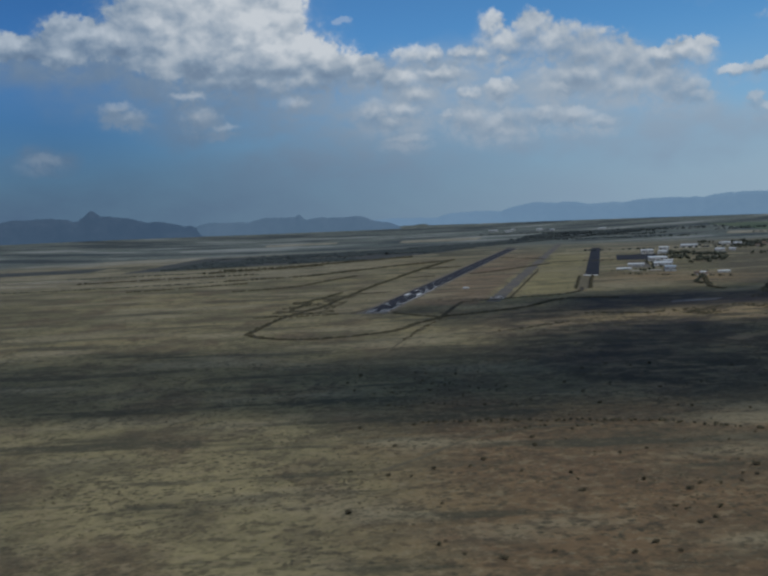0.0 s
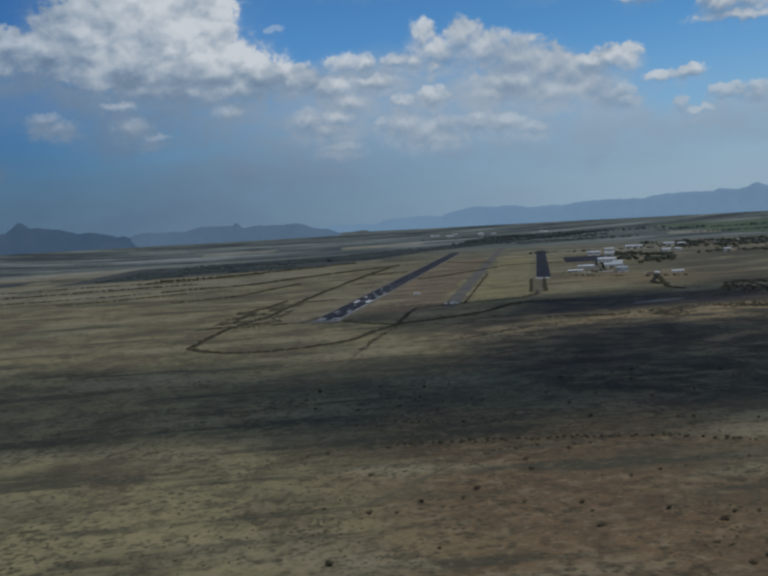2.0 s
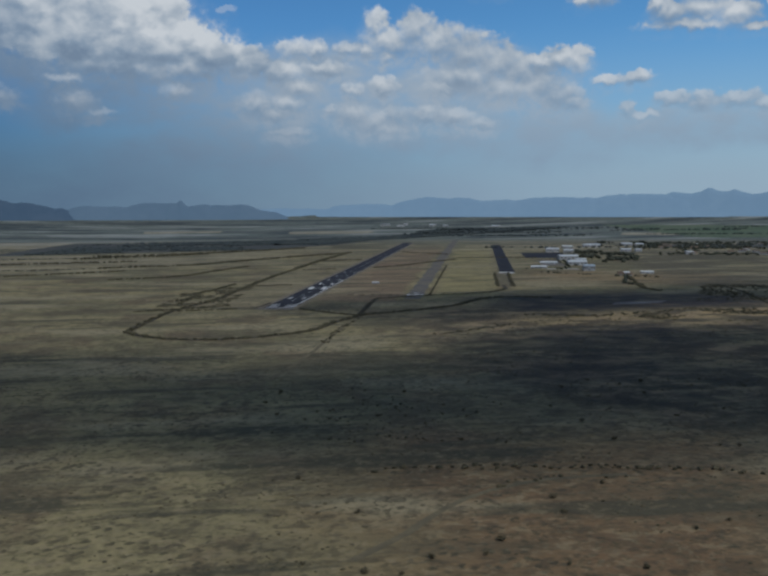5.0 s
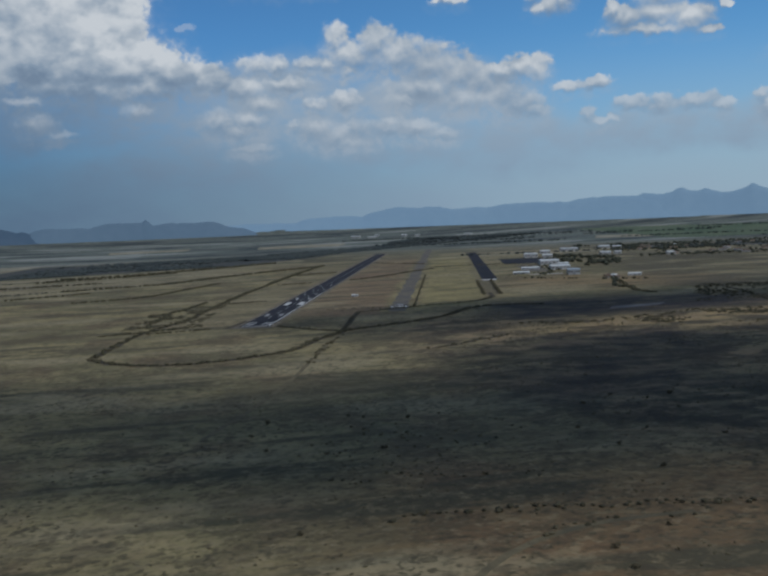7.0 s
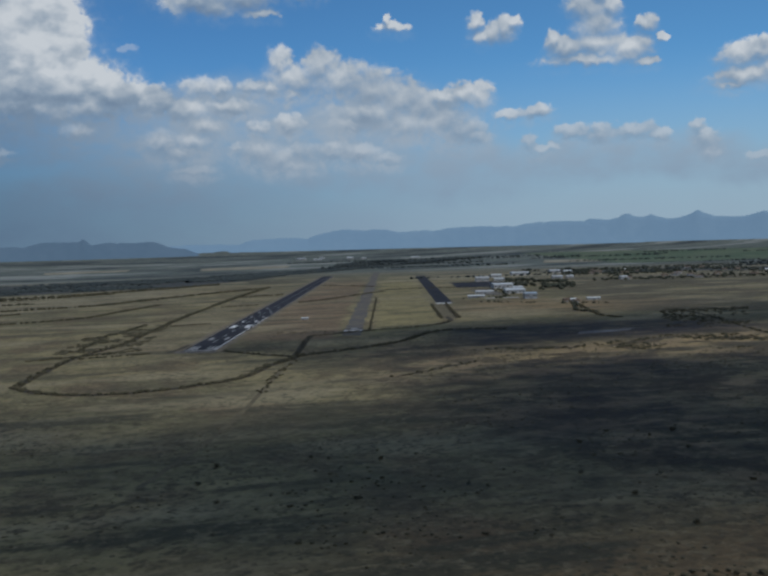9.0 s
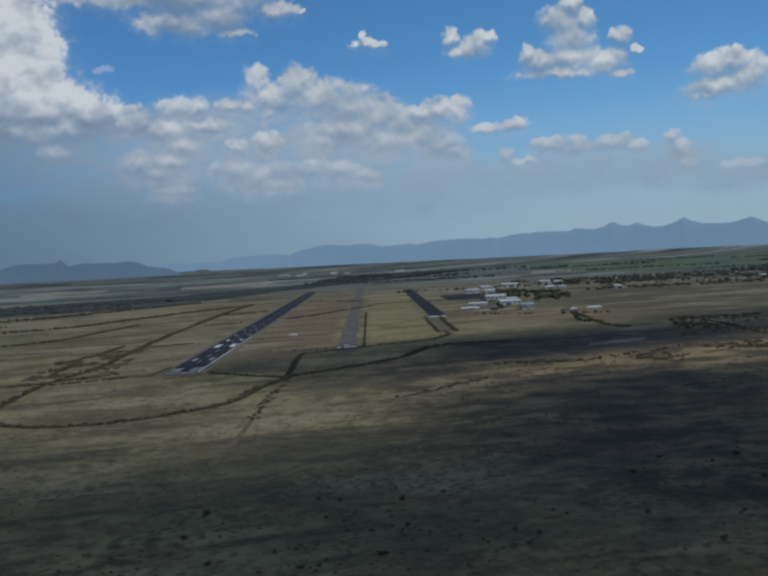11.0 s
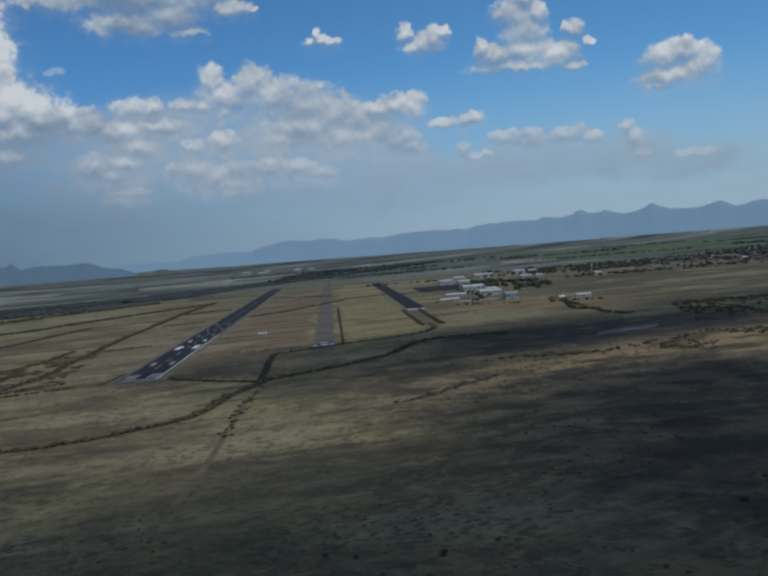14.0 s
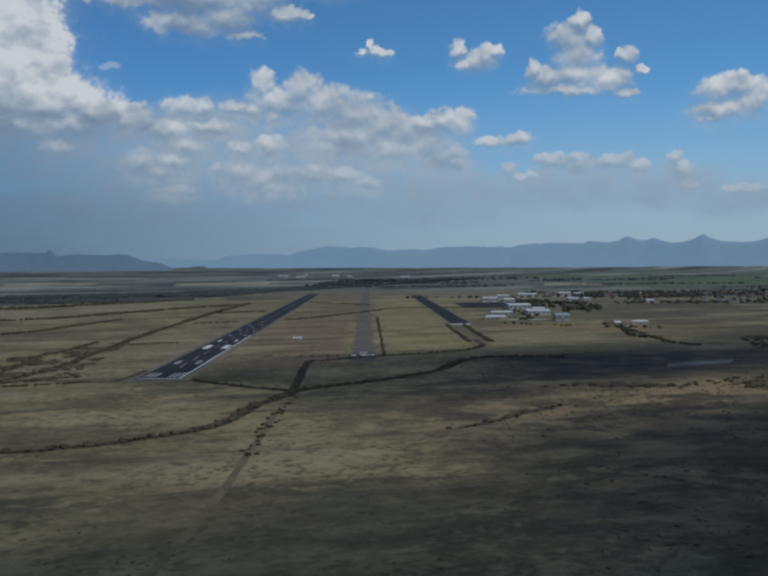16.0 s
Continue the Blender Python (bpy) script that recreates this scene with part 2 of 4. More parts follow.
    veil = k.noise(k.vec("MULTIPLY", place, (0.5, 1.0, 1.0)), 0.25, 5.0, 0.6)
    sky = k.node("ShaderNodeTexSky")
    sky.sky_type, sky.sun_disc = "NISHITA", False
    sky.sun_elevation, sky.sun_rotation = radians(SUN_EL), radians(SUN_AZ)
    sky.air_density, sky.dust_density, sky.ozone_density, sky.altitude = 1.0, 0.6, 2.0, 1900
    blue = k.vec("MULTIPLY", sky.outputs[0], SKY_GAIN)
    # moist air: thickest at the horizon
    haze = k.math("MULTIPLY", k.smooth(el, 11.0, 0.5), k.math("ADD", 0.84, k.math("MULTIPLY", veil, 0.22)), clamp=True)
    hazed = k.mix(k.smooth(az, -18.0, 22.0), (0.105, 0.165, 0.245), (0.26, 0.35, 0.445))
    air = k.mix(haze, blue, hazed)
    air = k.mix(1.0, air, k.mix(k.smooth(az, -4.0, 34.0), (0.90, 0.92, 0.94), (1.24, 1.20, 1.13)), "MULTIPLY")
    # sky behind the great cloud made darker and bluer towards the west
    air = k.mix(1.0, air, k.mix(k.math("MULTIPLY", k.smooth(az, -4.0, -17.0), k.smooth(el, 0.5, 6.0, 0.15, 1.0)), (1.0, 1.0, 1.0), (0.55, 0.63, 0.74)), "MULTIPLY")
    tone = k.ramp(lit, [(0.0, (0.19, 0.255, 0.34)), (0.3, (0.27, 0.34, 0.42)), (0.62, (0.43, 0.48, 0.525)), (1.0, (0.65, 0.67, 0.675))])
    tone = k.mix(1.0, tone, k.mix(k.smooth(az, -9.0, -16.0), (1.0, 1.0, 1.0), (0.74, 0.80, 0.87)), "MULTIPLY")
    tone = k.mix(k.smooth(el, 9.5, 2.5, 0.03, 0.55), tone, hazed)
    # grey translucent undersides and veils round the clouds
    soft = k.vec("MULTIPLY_ADD", k.vec("SUBTRACT", k.noise_colour(place, 0.5, 4.0), (0.5, 0.5, 0.5)), (3.0, 1.8, 0.0), place)
    wide = None
    for a, e, ra, re in VEILS:
        d = k.vec("LENGTH", k.vec("MULTIPLY_ADD", soft, (1 / ra, 1 / re, 0.0), (-a / ra, -e / re, 0.0)))
        wide = d if wide is None else k.math("SMOOTH_MIN", wide, d, 0.3)
    thin = k.math("MULTIPLY", k.smooth(wide, 1.4, 0.35, 0.0, 0.9), k.smooth(k.noise(k.vec("MULTIPLY", place, (0.6, 1.0, 1.0)), 0.8, 4.0, 0.5), 0.25, 0.70, 0.5, 1.0))
    under = k.mix(k.smooth(az, -9.0, 5.0), (0.165, 0.235, 0.325), (0.33, 0.405, 0.48))
    air = k.mix(thin, air, k.mix(k.smooth(el, 2.0, 7.0), hazed, under))
    # soft skirts that reach down from the clouds
    skirt = k.math("MULTIPLY", k.smooth(above, 1.9, 0.5), k.smooth(k.noise(soft, 1.1, 5.0, 0.6), 0.34, 0.62, 0.1, 0.85))
    skirt = k.math("MULTIPLY", skirt, k.math("MULTIPLY", k.smooth(el, 9.6, 8.2, 0.15, 1.0), k.smooth(az, 21.0, 17.0, 0.35, 1.0)))
    air = k.mix(k.math("MULTIPLY", skirt, k.smooth(el, 1.5, 5.0)), air, k.mix(k.smooth(az, -7.0, 8.0), (0.20, 0.27, 0.355), (0.36, 0.425, 0.49)))
    final = k.mix(k.math("MULTIPLY", cover, k.smooth(el, 1.5, 8.0, 0.45, 0.97)), air, tone)
    back = k.node("ShaderNodeBackground")
    k.t.links.new(final, back.inputs["Color"])
    back.inputs["Strength"].default_value = 1.0
    k.t.links.new(back.outputs[0], k.node("ShaderNodeOutputWorld").inputs[0])
    w.cycles.sampling_method, w.cycles.sample_map_resolution = "MANUAL", 512


SKY_GAIN = (0.046, 0.080, 0.100)
make_world()


# ---- the plan: runway line, and the far plain ----
HEAD = radians(14.2)
ALONG, ACROSS = Vector((math.sin(HEAD), math.cos(HEAD), 0)), Vector((math.cos(HEAD), -math.sin(HEAD), 0))
THRESHOLD = Vector((63.0, 1045.0, 0.0))
EYE = 106.0                      # mean height of flight
FLAT = 3600.0                    # the plain is level to here, and climbs to the hills beyond


def field(u, v, z=0.0):
    """A place on the airfield: metres along the runway from its threshold, and across it."""
    return THRESHOLD + ALONG * u + ACROSS * v + Vector((0, 0, z))


def eye_level(az):
    """Height to which the plain's rim climbs towards that azimuth in degrees: it stands higher in the west than in the east."""
    return float(np.interp((az + 180) % 360 - 180, (-90, -40, -15, -6, 2, 10, 25, 40, 90), (EYE, 120, 120, 110, 107, 104, 97, 93, EYE)))


def plain_height(r, az=0.0):
    """Height of the plain at r metres from the middle, towards that azimuth."""
    if r <= FLAT:
        return 0.0
    s = min((r - FLAT) / 950.0, 0.99996)
    d = FLAT - 3000.0 * math.log(1 - s)
    return eye_level(az) * (1 - r / d)


def far(x, y):
    """Where a place of the open plain lies on the climbing rim."""
    d = math.hypot(x, y)
    if d <= FLAT:
        return Vector((x, y, 0))
    r = FLAT + 950.0 * (1 - math.exp(-(d - FLAT) / 3000.0))
    return Vector((x / d * r, y / d * r, plain_height(r, math.degrees(math.atan2(x, y)))))


# ---- materials ----
def material(name):
    m = bpy.data.materials.new(name)
    m.use_nodes = True
    k = Tree(m.node_tree)
    b = m.node_tree.nodes["Principled BSDF"]
    b.inputs["Specular IOR Level"].default_value = 0.15
    b.inputs["Roughness"].default_value = 0.95
    return m, k, b


def metres(k):
    return k.node("ShaderNodeTexCoord").outputs["Object"]


def mottled(name, a, b, size, fine=None, rough=0.95, spec=0.15, bump=0.0, dark=0.7):
    """A surface of two tones in patches of that size, with grain and dirt on it."""
    m, k, p = material(name)
    at = k.node("ShaderNodeNewGeometry").outputs["Position"]
    big = k.smooth(k.noise(at, 1 / size, 5.0, 0.6), 0.35, 0.65)
    grain = k.noise(at, 1 / (fine or size / 12), 4.0, 0.65)
    col = k.mix(big, a, b)
    col = k.mix(k.smooth(grain, 0.42, 0.7, 0.0, 0.55), col, tuple(c * dark for c in a))
    k.t.links.new(col, p.inputs["Base Color"])
    p.inputs["Roughness"].default_value, p.inputs["Specular IOR Level"].default_value = rough, spec
    if bump:
        n = k.node("ShaderNodeBump")
        n.inputs["Strength"].default_value, n.inputs["Distance"].default_value = 0.5, bump
        k.t.links.new(grain, n.inputs["Height"])
        k.t.links.new(n.outputs[0], p.inputs["Normal"])
    return m


def ground_material():
    m, k, p = material("dry_grassland")
    at = metres(k)
    u = k.math("SUBTRACT", k.vec("DOT_PRODUCT", at, tuple(ALONG)), THRESHOLD.dot(ALONG))
    v = k.math("SUBTRACT", k.vec("DOT_PRODUCT", at, tuple(ACROSS)), THRESHOLD.dot(ACROSS))
    sep = k.node("ShaderNodeSeparateXYZ")
    k.t.links.new(at, sep.inputs[0])
    x, y = sep.outputs[0], sep.outputs[1]
    wob = k.math("MULTIPLY", k.math("SUBTRACT", k.noise(at, 1 / 90, 4.0), 0.5), 110.0)
    uw, vw = k.math("ADD", u, wob), k.math("ADD", v, k.math("MULTIPLY", wob, 0.35))

    def band(q, lo, hi, s):
        return k.math("MULTIPLY", k.smooth(q, lo - s, lo + s), k.smooth(q, hi - s, hi + s, 1.0, 0.0))

    def area(u0, u1, v0, v1, su=25.0, sv=6.0):
        return k.math("MULTIPLY", band(uw, u0, u1, su), band(vw, v0, v1, sv))

    n_big = k.noise(at, 1 / 420, 5.0, 0.55)
    n_mid = k.noise(k.vec("MULTIPLY", at, (1.0, 0.6, 1.0)), 1 / 70, 6.0, 0.6)
    n_small = k.noise(at, 1 / 9, 6.0, 0.65)
    tuft = k.voronoi(at, 1 / 3.2, 1.0).outputs["Distance"]
    straw, olive, brown = (0.30, 0.25, 0.13), (0.17, 0.15, 0.082), (0.155, 0.112, 0.068)
    col = k.mix(k.smooth(n_big, 0.42, 0.56), straw, olive)
    col = k.mix(k.smooth(n_mid, 0.47, 0.62, 0.0, 0.8), col, brown)
    # red-brown soil on the near rise
    near_soil = k.math("MULTIPLY", k.smooth(k.math("ADD", x, wob), -15.0, 100.0), k.smooth(k.math("ADD", y, wob), 450.0, 260.0))
    col = k.mix(k.math("MULTIPLY", near_soil, 0.9), col, (0.178, 0.112, 0.061))
    # stony dark scrub land east of the airfield approach
    scrub = k.math("MULTIPLY", k.smooth(k.math("ADD", x, wob), 90.0, 260.0), band(k.math("ADD", y, wob), 380.0, 1010.0, 70.0))
    col = k.mix(k.math("MULTIPLY", scrub, k.smooth(n_mid, 0.3, 0.6, 0.35, 0.75)), col, (0.105, 0.079, 0.057))
    clumps = k.smooth(k.noise(k.vec("MULTIPLY", at, (1.0, 0.7, 1.0)), 1 / 26, 5.0, 0.62, 0.5), 0.5, 0.6)
    col = k.mix(k.math("MULTIPLY", clumps, k.math("MULTIPLY_ADD", scrub, 0.5, 0.28)), col, (0.05, 0.043, 0.03))
    tan = k.math("MULTIPLY", band(k.math("ADD", x, wob), 290.0, 640.0, 50.0), band(k.math("ADD", y, k.math("MULTIPLY", wob, 0.8)), 800.0, 930.0, 40.0))
    col = k.mix(k.math("MULTIPLY", tan, k.smooth(n_mid, 0.62, 0.4, 0.45, 0.95)), col, (0.37, 0.27, 0.135))
    # dark soil: long bank with cloud shade put in its colour, two patches
    darkened = k.math("MULTIPLY", band(k.math("ADD", x, k.math("MULTIPLY", wob, 1.4)), 315.0, 640.0, 45.0), band(k.math("ADD", y, k.math("MULTIPLY", wob, 0.5)), 945.0, 1115.0, 30.0))
    darkened = k.math("MAXIMUM", darkened, k.math("MULTIPLY", band(k.math("ADD", x, wob), 265.0, 430.0, 30.0), k.math("MULTIPLY", band(k.math("ADD", y, wob), 690.0, 790.0, 30.0), 0.55)))
    darkened = k.math("MAXIMUM", darkened, k.math("MULTIPLY", band(k.math("ADD", x, wob), 190.0, 330.0, 30.0), k.math("MULTIPLY", band(k.math("ADD", y, wob), 500.0, 640.0, 30.0), 0.5)))
    # strips of the airfield
    col = k.mix(k.math("MULTIPLY", area(60, 2000, 16, 122), 0.8), col, k.mix(n_mid, (0.230, 0.148, 0.100), (0.185, 0.130, 0.085)))
    col = k.mix(k.math("MULTIPLY", area(150, 1800, 165, 252), 0.85), col, k.mix(n_mid, (0.34, 0.285, 0.130), (0.25, 0.215, 0.105)))
    col = k.mix(k.math("MULTIPLY", area(-60, 2000, -110, -26), 0.6), col, (0.235, 0.195, 0.12))
    col = k.mix(k.math("MULTIPLY", area(360, 640, 300, 640, 60, 30), 0.7), col, (0.27, 0.185, 0.10))
    col = k.mix(k.math("MULTIPLY", area(1300, 2000, 16, 122, 60), 0.4), col, (0.30, 0.20, 0.115))
    fallow = k.noise(k.vec("MULTIPLY", at, (1 / 190, 1 / 50, 0.0)), 1.0, 4.0, 0.6)
    col = k.mix(k.math("MULTIPLY", area(330, 2100, 520, 2300, 60, 40), k.smooth(fallow, 0.42, 0.56, 0.35, 0.85)), col, (0.07, 0.064, 0.052))
    # farm land: long plots of stubble, fallow, pasture
    plots = k.voronoi(k.vec("MULTIPLY", k.vec("ADD", at, k.vec("MULTIPLY", k.vec("SUBTRACT", k.noise(at, 1 / 300, 2.0), (0.5, 0.5, 0.5)), (120.0, 120.0, 0.0))), (1 / 420, 1 / 120, 0.0)), 1.0)
    tint = k.node("ShaderNodeSeparateColor")
    k.t.links.new(plots.outputs["Color"], tint.inputs[0])
    plot = k.ramp(tint.outputs[0], [(0.0, (0.25, 0.22, 0.15)), (0.2, (0.12, 0.12, 0.085)), (0.38, (0.29, 0.255, 0.18)), (0.55, (0.075, 0.085, 0.06)),
                                    (0.66, (0.20, 0.175, 0.135)), (0.78, (0.055, 0.06, 0.05)), (0.92, (0.40, 0.36, 0.28))], "CONSTANT")
    plot = k.mix(k.smooth(n_mid, 0.35, 0.75, 0.0, 0.35), plot, (0.15, 0.135, 0.085))
    range_ = k.vec("LENGTH", k.vec("MULTIPLY", at, (1.0, 1.0, 0.0)))
    farm = k.math("MAXIMUM", k.smooth(range_, 2250.0, 2900.0), k.math("MULTIPLY", k.smooth(range_, 1500.0, 2300.0), k.smooth(vw, -130.0, -420.0)))
    col = k.mix(k.math("MULTIPLY", farm, 0.85), col, plot)
    # thin lines of dark weeds drawn out along the wind
    streak = k.noise(k.vec("MULTIPLY", at, (1 / 230, 1 / 42, 0.0)), 1.0, 6.0, 0.6)
    col = k.mix(k.smooth(streak, 0.53, 0.61, 0.0, 0.78), col, (0.062, 0.06, 0.04))
    calm = k.math("SUBTRACT", 1.0, k.math("MULTIPLY", scrub, 0.75))
    gold = k.math("MULTIPLY", calm, k.smooth(k.noise(k.vec("MULTIPLY", at, (1 / 200, 1 / 90, 0.0)), 1.0, 5.0, 0.55), 0.5, 0.64, 0.0, 0.72))
    col = k.mix(gold, col, (0.33, 0.28, 0.175))
    col = k.mix(k.smooth(n_small, 0.52, 0.72, 0.0, 0.5), col, (0.10, 0.088, 0.055))
    col = k.mix(k.math("MULTIPLY", k.smooth(tuft, 0.32, 0.12), k.smooth(n_mid, 0.4, 0.6, 0.1, 0.6)), col, (0.065, 0.062, 0.036))
    cell = k.voronoi(k.vec("ADD", at, k.vec("MULTIPLY", k.vec("SUBTRACT", k.noise(at, 1 / 5, 3.0), (0.5, 0.5, 0.5)), (7.0, 7.0, 0.0))), 1 / 3.0, 0.0)
    pick = k.node("ShaderNodeSeparateColor")
    k.t.links.new(cell.outputs["Color"], pick.inputs[0])
    spot = k.smooth(cell.outputs["Distance"], 0.55, 0.15)
    weeds = k.noise(at, 1 / 60, 4.0, 0.6)
    col = k.mix(k.math("MULTIPLY", spot, k.math("MULTIPLY", k.smooth(pick.outputs[0], 0.62, 0.7), k.smooth(weeds, 0.38, 0.6, 0.25, 0.85))), col, (0.062, 0.056, 0.034))
    col = k.mix(k.math("MULTIPLY", spot, k.smooth(pick.outputs[1], 0.8, 0.88, 0.0, 0.22)), col, (0.33, 0.27, 0.17))
    pale = k.smooth(k.noise(k.vec("MULTIPLY", at, (1 / 5, 1 / 4, 0.0)), 1.0, 4.0, 0.7), 0.57, 0.68, 0.0, 0.42)
    col = k.mix(k.math("MULTIPLY", pale, calm), col, (0.34, 0.275, 0.175))
    # matted tufts and worn gaps all over the near plain
    mat = k.noise(k.vec("MULTIPLY", at, (1 / 11, 1 / 9, 0.0)), 1.0, 5.0, 0.6, 0.3)
    open_land = k.smooth(range_, 1500.0, 900.0, 0.35, 1.0)
    col = k.mix(k.math("MULTIPLY", open_land, k.smooth(mat, 0.53, 0.62, 0.0, 0.46)), col, (0.058, 0.048, 0.033))
    col = k.mix(k.math("MULTIPLY", open_land, k.smooth(mat, 0.45, 0.36, 0.0, 0.36)), col, (0.31, 0.245, 0.145))
    # blotches of thorn scrub and bare soil in the stony land
    blot = k.noise(k.vec("MULTIPLY", at, (1 / 46, 1 / 30, 0.0)), 1.0, 6.0, 0.6, 0.4)
    col = k.mix(k.math("MULTIPLY", scrub, k.smooth(blot, 0.51, 0.57, 0.0, 0.7)), col, (0.046, 0.036, 0.028))
    col = k.mix(k.math("MULTIPLY", scrub, k.smooth(blot, 0.48, 0.38, 0.0, 0.75)), col, (0.26, 0.19, 0.115))
    # the distant plain: pasture and plots in long stripes, greyed by painted haze
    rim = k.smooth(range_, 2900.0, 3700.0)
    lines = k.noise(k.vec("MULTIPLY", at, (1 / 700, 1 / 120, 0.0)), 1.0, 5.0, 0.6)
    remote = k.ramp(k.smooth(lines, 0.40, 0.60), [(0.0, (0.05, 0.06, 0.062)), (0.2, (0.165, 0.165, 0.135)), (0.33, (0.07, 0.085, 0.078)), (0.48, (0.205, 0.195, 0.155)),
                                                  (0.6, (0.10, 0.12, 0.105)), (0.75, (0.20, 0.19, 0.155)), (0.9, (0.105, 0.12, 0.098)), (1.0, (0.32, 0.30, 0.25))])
    # blue of far air mixed into the land's own colour
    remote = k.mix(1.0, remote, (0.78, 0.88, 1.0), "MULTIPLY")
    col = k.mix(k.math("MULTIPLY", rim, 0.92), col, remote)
    stain = k.noise(k.vec("MULTIPLY", at, (1 / 150, 1 / 75, 0.0)), 1.0, 7.0, 0.62, 0.6)
    col = k.mix(k.math("MULTIPLY", k.smooth(stain, 0.46, 0.64, 0.0, 0.5), k.math("SUBTRACT", 1.0, k.math("MULTIPLY", farm, 0.8))), col, (0.075, 0.068, 0.045))
    col = k.mix(k.math("MULTIPLY", darkened, k.smooth(k.noise(k.vec("MULTIPLY", at, (1 / 34, 1 / 26, 0.0)), 1.0, 6.0, 0.62), 0.62, 0.44, 0.45, 0.95)), col, (0.034, 0.030, 0.033))
    col = k.mix(1.0, col, (0.81, 0.81, 0.80), "MULTIPLY")
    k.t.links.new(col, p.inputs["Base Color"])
    b = k.node("ShaderNodeBump")
    b.inputs["Strength"].default_value, b.inputs["Distance"].default_value = 0.6, 1.2
    k.t.links.new(n_small, b.inputs["Height"])
    k.t.links.new(b.outputs[0], p.inputs["Normal"])
    return m


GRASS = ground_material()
ASPHALT = mottled("worn_asphalt", (0.022, 0.024, 0.031), (0.034, 0.036, 0.044), 60, 4, 0.95, 0.06)
OLD_ASPHALT = mottled("weathered_asphalt", (0.074, 0.073, 0.074), (0.135, 0.115, 0.088), 20, 4, 0.95)
SHOULDER = mottled("gravel_shoulder", (0.125, 0.105, 0.078), (0.165, 0.135, 0.095), 18, 3)
CONCRETE = mottled("pale_concrete", (0.34, 0.335, 0.315), (0.27, 0.26, 0.24), 14, 1.5)
PAINT = mottled("white_marking_paint", (0.62, 0.62, 0.61), (0.46, 0.46, 0.45), 8, 0.8, 0.7, 0.3, 0.0, 0.8)
WORN_PAINT = mottled("worn_marking_paint", (0.34, 0.34, 0.34), (0.20, 0.20, 0.205), 7, 0.8)
TRACK = mottled("dark_track", (0.036, 0.031, 0.024), (0.056, 0.047, 0.034), 40, 3)
PALE_TRACK = mottled("pale_dirt", (0.135, 0.112, 0.068), (0.085, 0.074, 0.048), 16, 2)
SCRUB = mottled("scrub_leaves", (0.048, 0.045, 0.027), (0.076, 0.066, 0.040), 30, 0.8)
DRY_SCRUB = mottled("dry_scrub_leaves", (0.066, 0.058, 0.036), (0.115, 0.096, 0.058), 12, 0.6)
WOOD_LEAF = mottled("tree_leaves", (0.032, 0.037, 0.027), (0.052, 0.054, 0.038), 60, 3)
# far leaves, bluer than WOOD_LEAF: distance haze put into the colour
FAR_WOOD = mottled("hazed_tree_leaves", (0.036, 0.045, 0.047), (0.052, 0.06, 0.056), 90, 8)
STEM = mottled("bark", (0.09, 0.07, 0.05), (0.13, 0.1, 0.075), 1.0, 0.1)
GREEN_CROP = mottled("green_crop", (0.062, 0.09, 0.058), (0.095, 0.115, 0.075), 150, 9)
DARK_FIELD = mottled("dark_field_tone", (0.042, 0.046, 0.046), (0.066, 0.066, 0.058), 120, 9)
HAY = mottled("cut_straw", (0.245, 0.225, 0.17), (0.165, 0.152, 0.115), 60, 8)
CLAY = mottled("pale_bare_clay", (0.165, 0.160, 0.165), (0.085, 0.080, 0.082), 16, 2)
WHITE_WALL = mottled("white_plaster", (0.47, 0.465, 0.455), (0.36, 0.355, 0.345), 9, 0.7, 0.85)
GREY_WALL = mottled("grey_plaster", (0.36, 0.37, 0.38), (0.29, 0.30, 0.31), 9, 0.7, 0.85)
TAN_WALL = mottled("tan_plaster", (0.36, 0.29, 0.215), (0.29, 0.235, 0.175), 6, 0.5, 0.9)
METAL_ROOF = mottled("pale_sheet_roof", (0.60, 0.61, 0.61), (0.44, 0.46, 0.47), 12, 0.8, 0.45, 0.5)
BLUE_ROOF = mottled("grey_blue_sheet_roof", (0.30, 0.36, 0.42), (0.25, 0.30, 0.36), 12, 0.8, 0.5, 0.5)
TILE_ROOF = mottled("brown_tile_roof", (0.13, 0.09, 0.07), (0.10, 0.07, 0.055), 6, 0.5, 0.9)
DARK_GLASS = mottled("dark_window_glass", (0.03, 0.035, 0.04), (0.045, 0.05, 0.055), 4, 0.5, 0.2, 0.5)
DOOR_PAINT = mottled("grey_steel_door", (0.20, 0.22, 0.24), (0.16, 0.175, 0.19), 4, 0.4, 0.6, 0.4)


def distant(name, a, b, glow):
    """Far hills, with the haze of miles of lit air put in as a bluish glow."""
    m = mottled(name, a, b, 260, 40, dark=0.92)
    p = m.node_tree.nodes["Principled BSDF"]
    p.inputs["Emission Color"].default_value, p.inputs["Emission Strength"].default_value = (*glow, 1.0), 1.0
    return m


HILL_NEAR = distant("haze_blue_far_hill", (0.016, 0.022, 0.03), (0.030, 0.036, 0.044), (0.036, 0.066, 0.108))
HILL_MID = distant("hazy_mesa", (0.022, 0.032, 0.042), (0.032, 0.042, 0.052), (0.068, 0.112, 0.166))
HILL_FAR = distant("haze_pale_far_range", (0.03, 0.045, 0.06), (0.045, 0.06, 0.07), (0.128, 0.208, 0.300))


# ---- mesh helpers ----
def mesh_of(name, bm, mat):
    me = bpy.data.meshes.new(name)
    bm.to_mesh(me)
    bm.free()
    me.materials.append(mat)
    return me


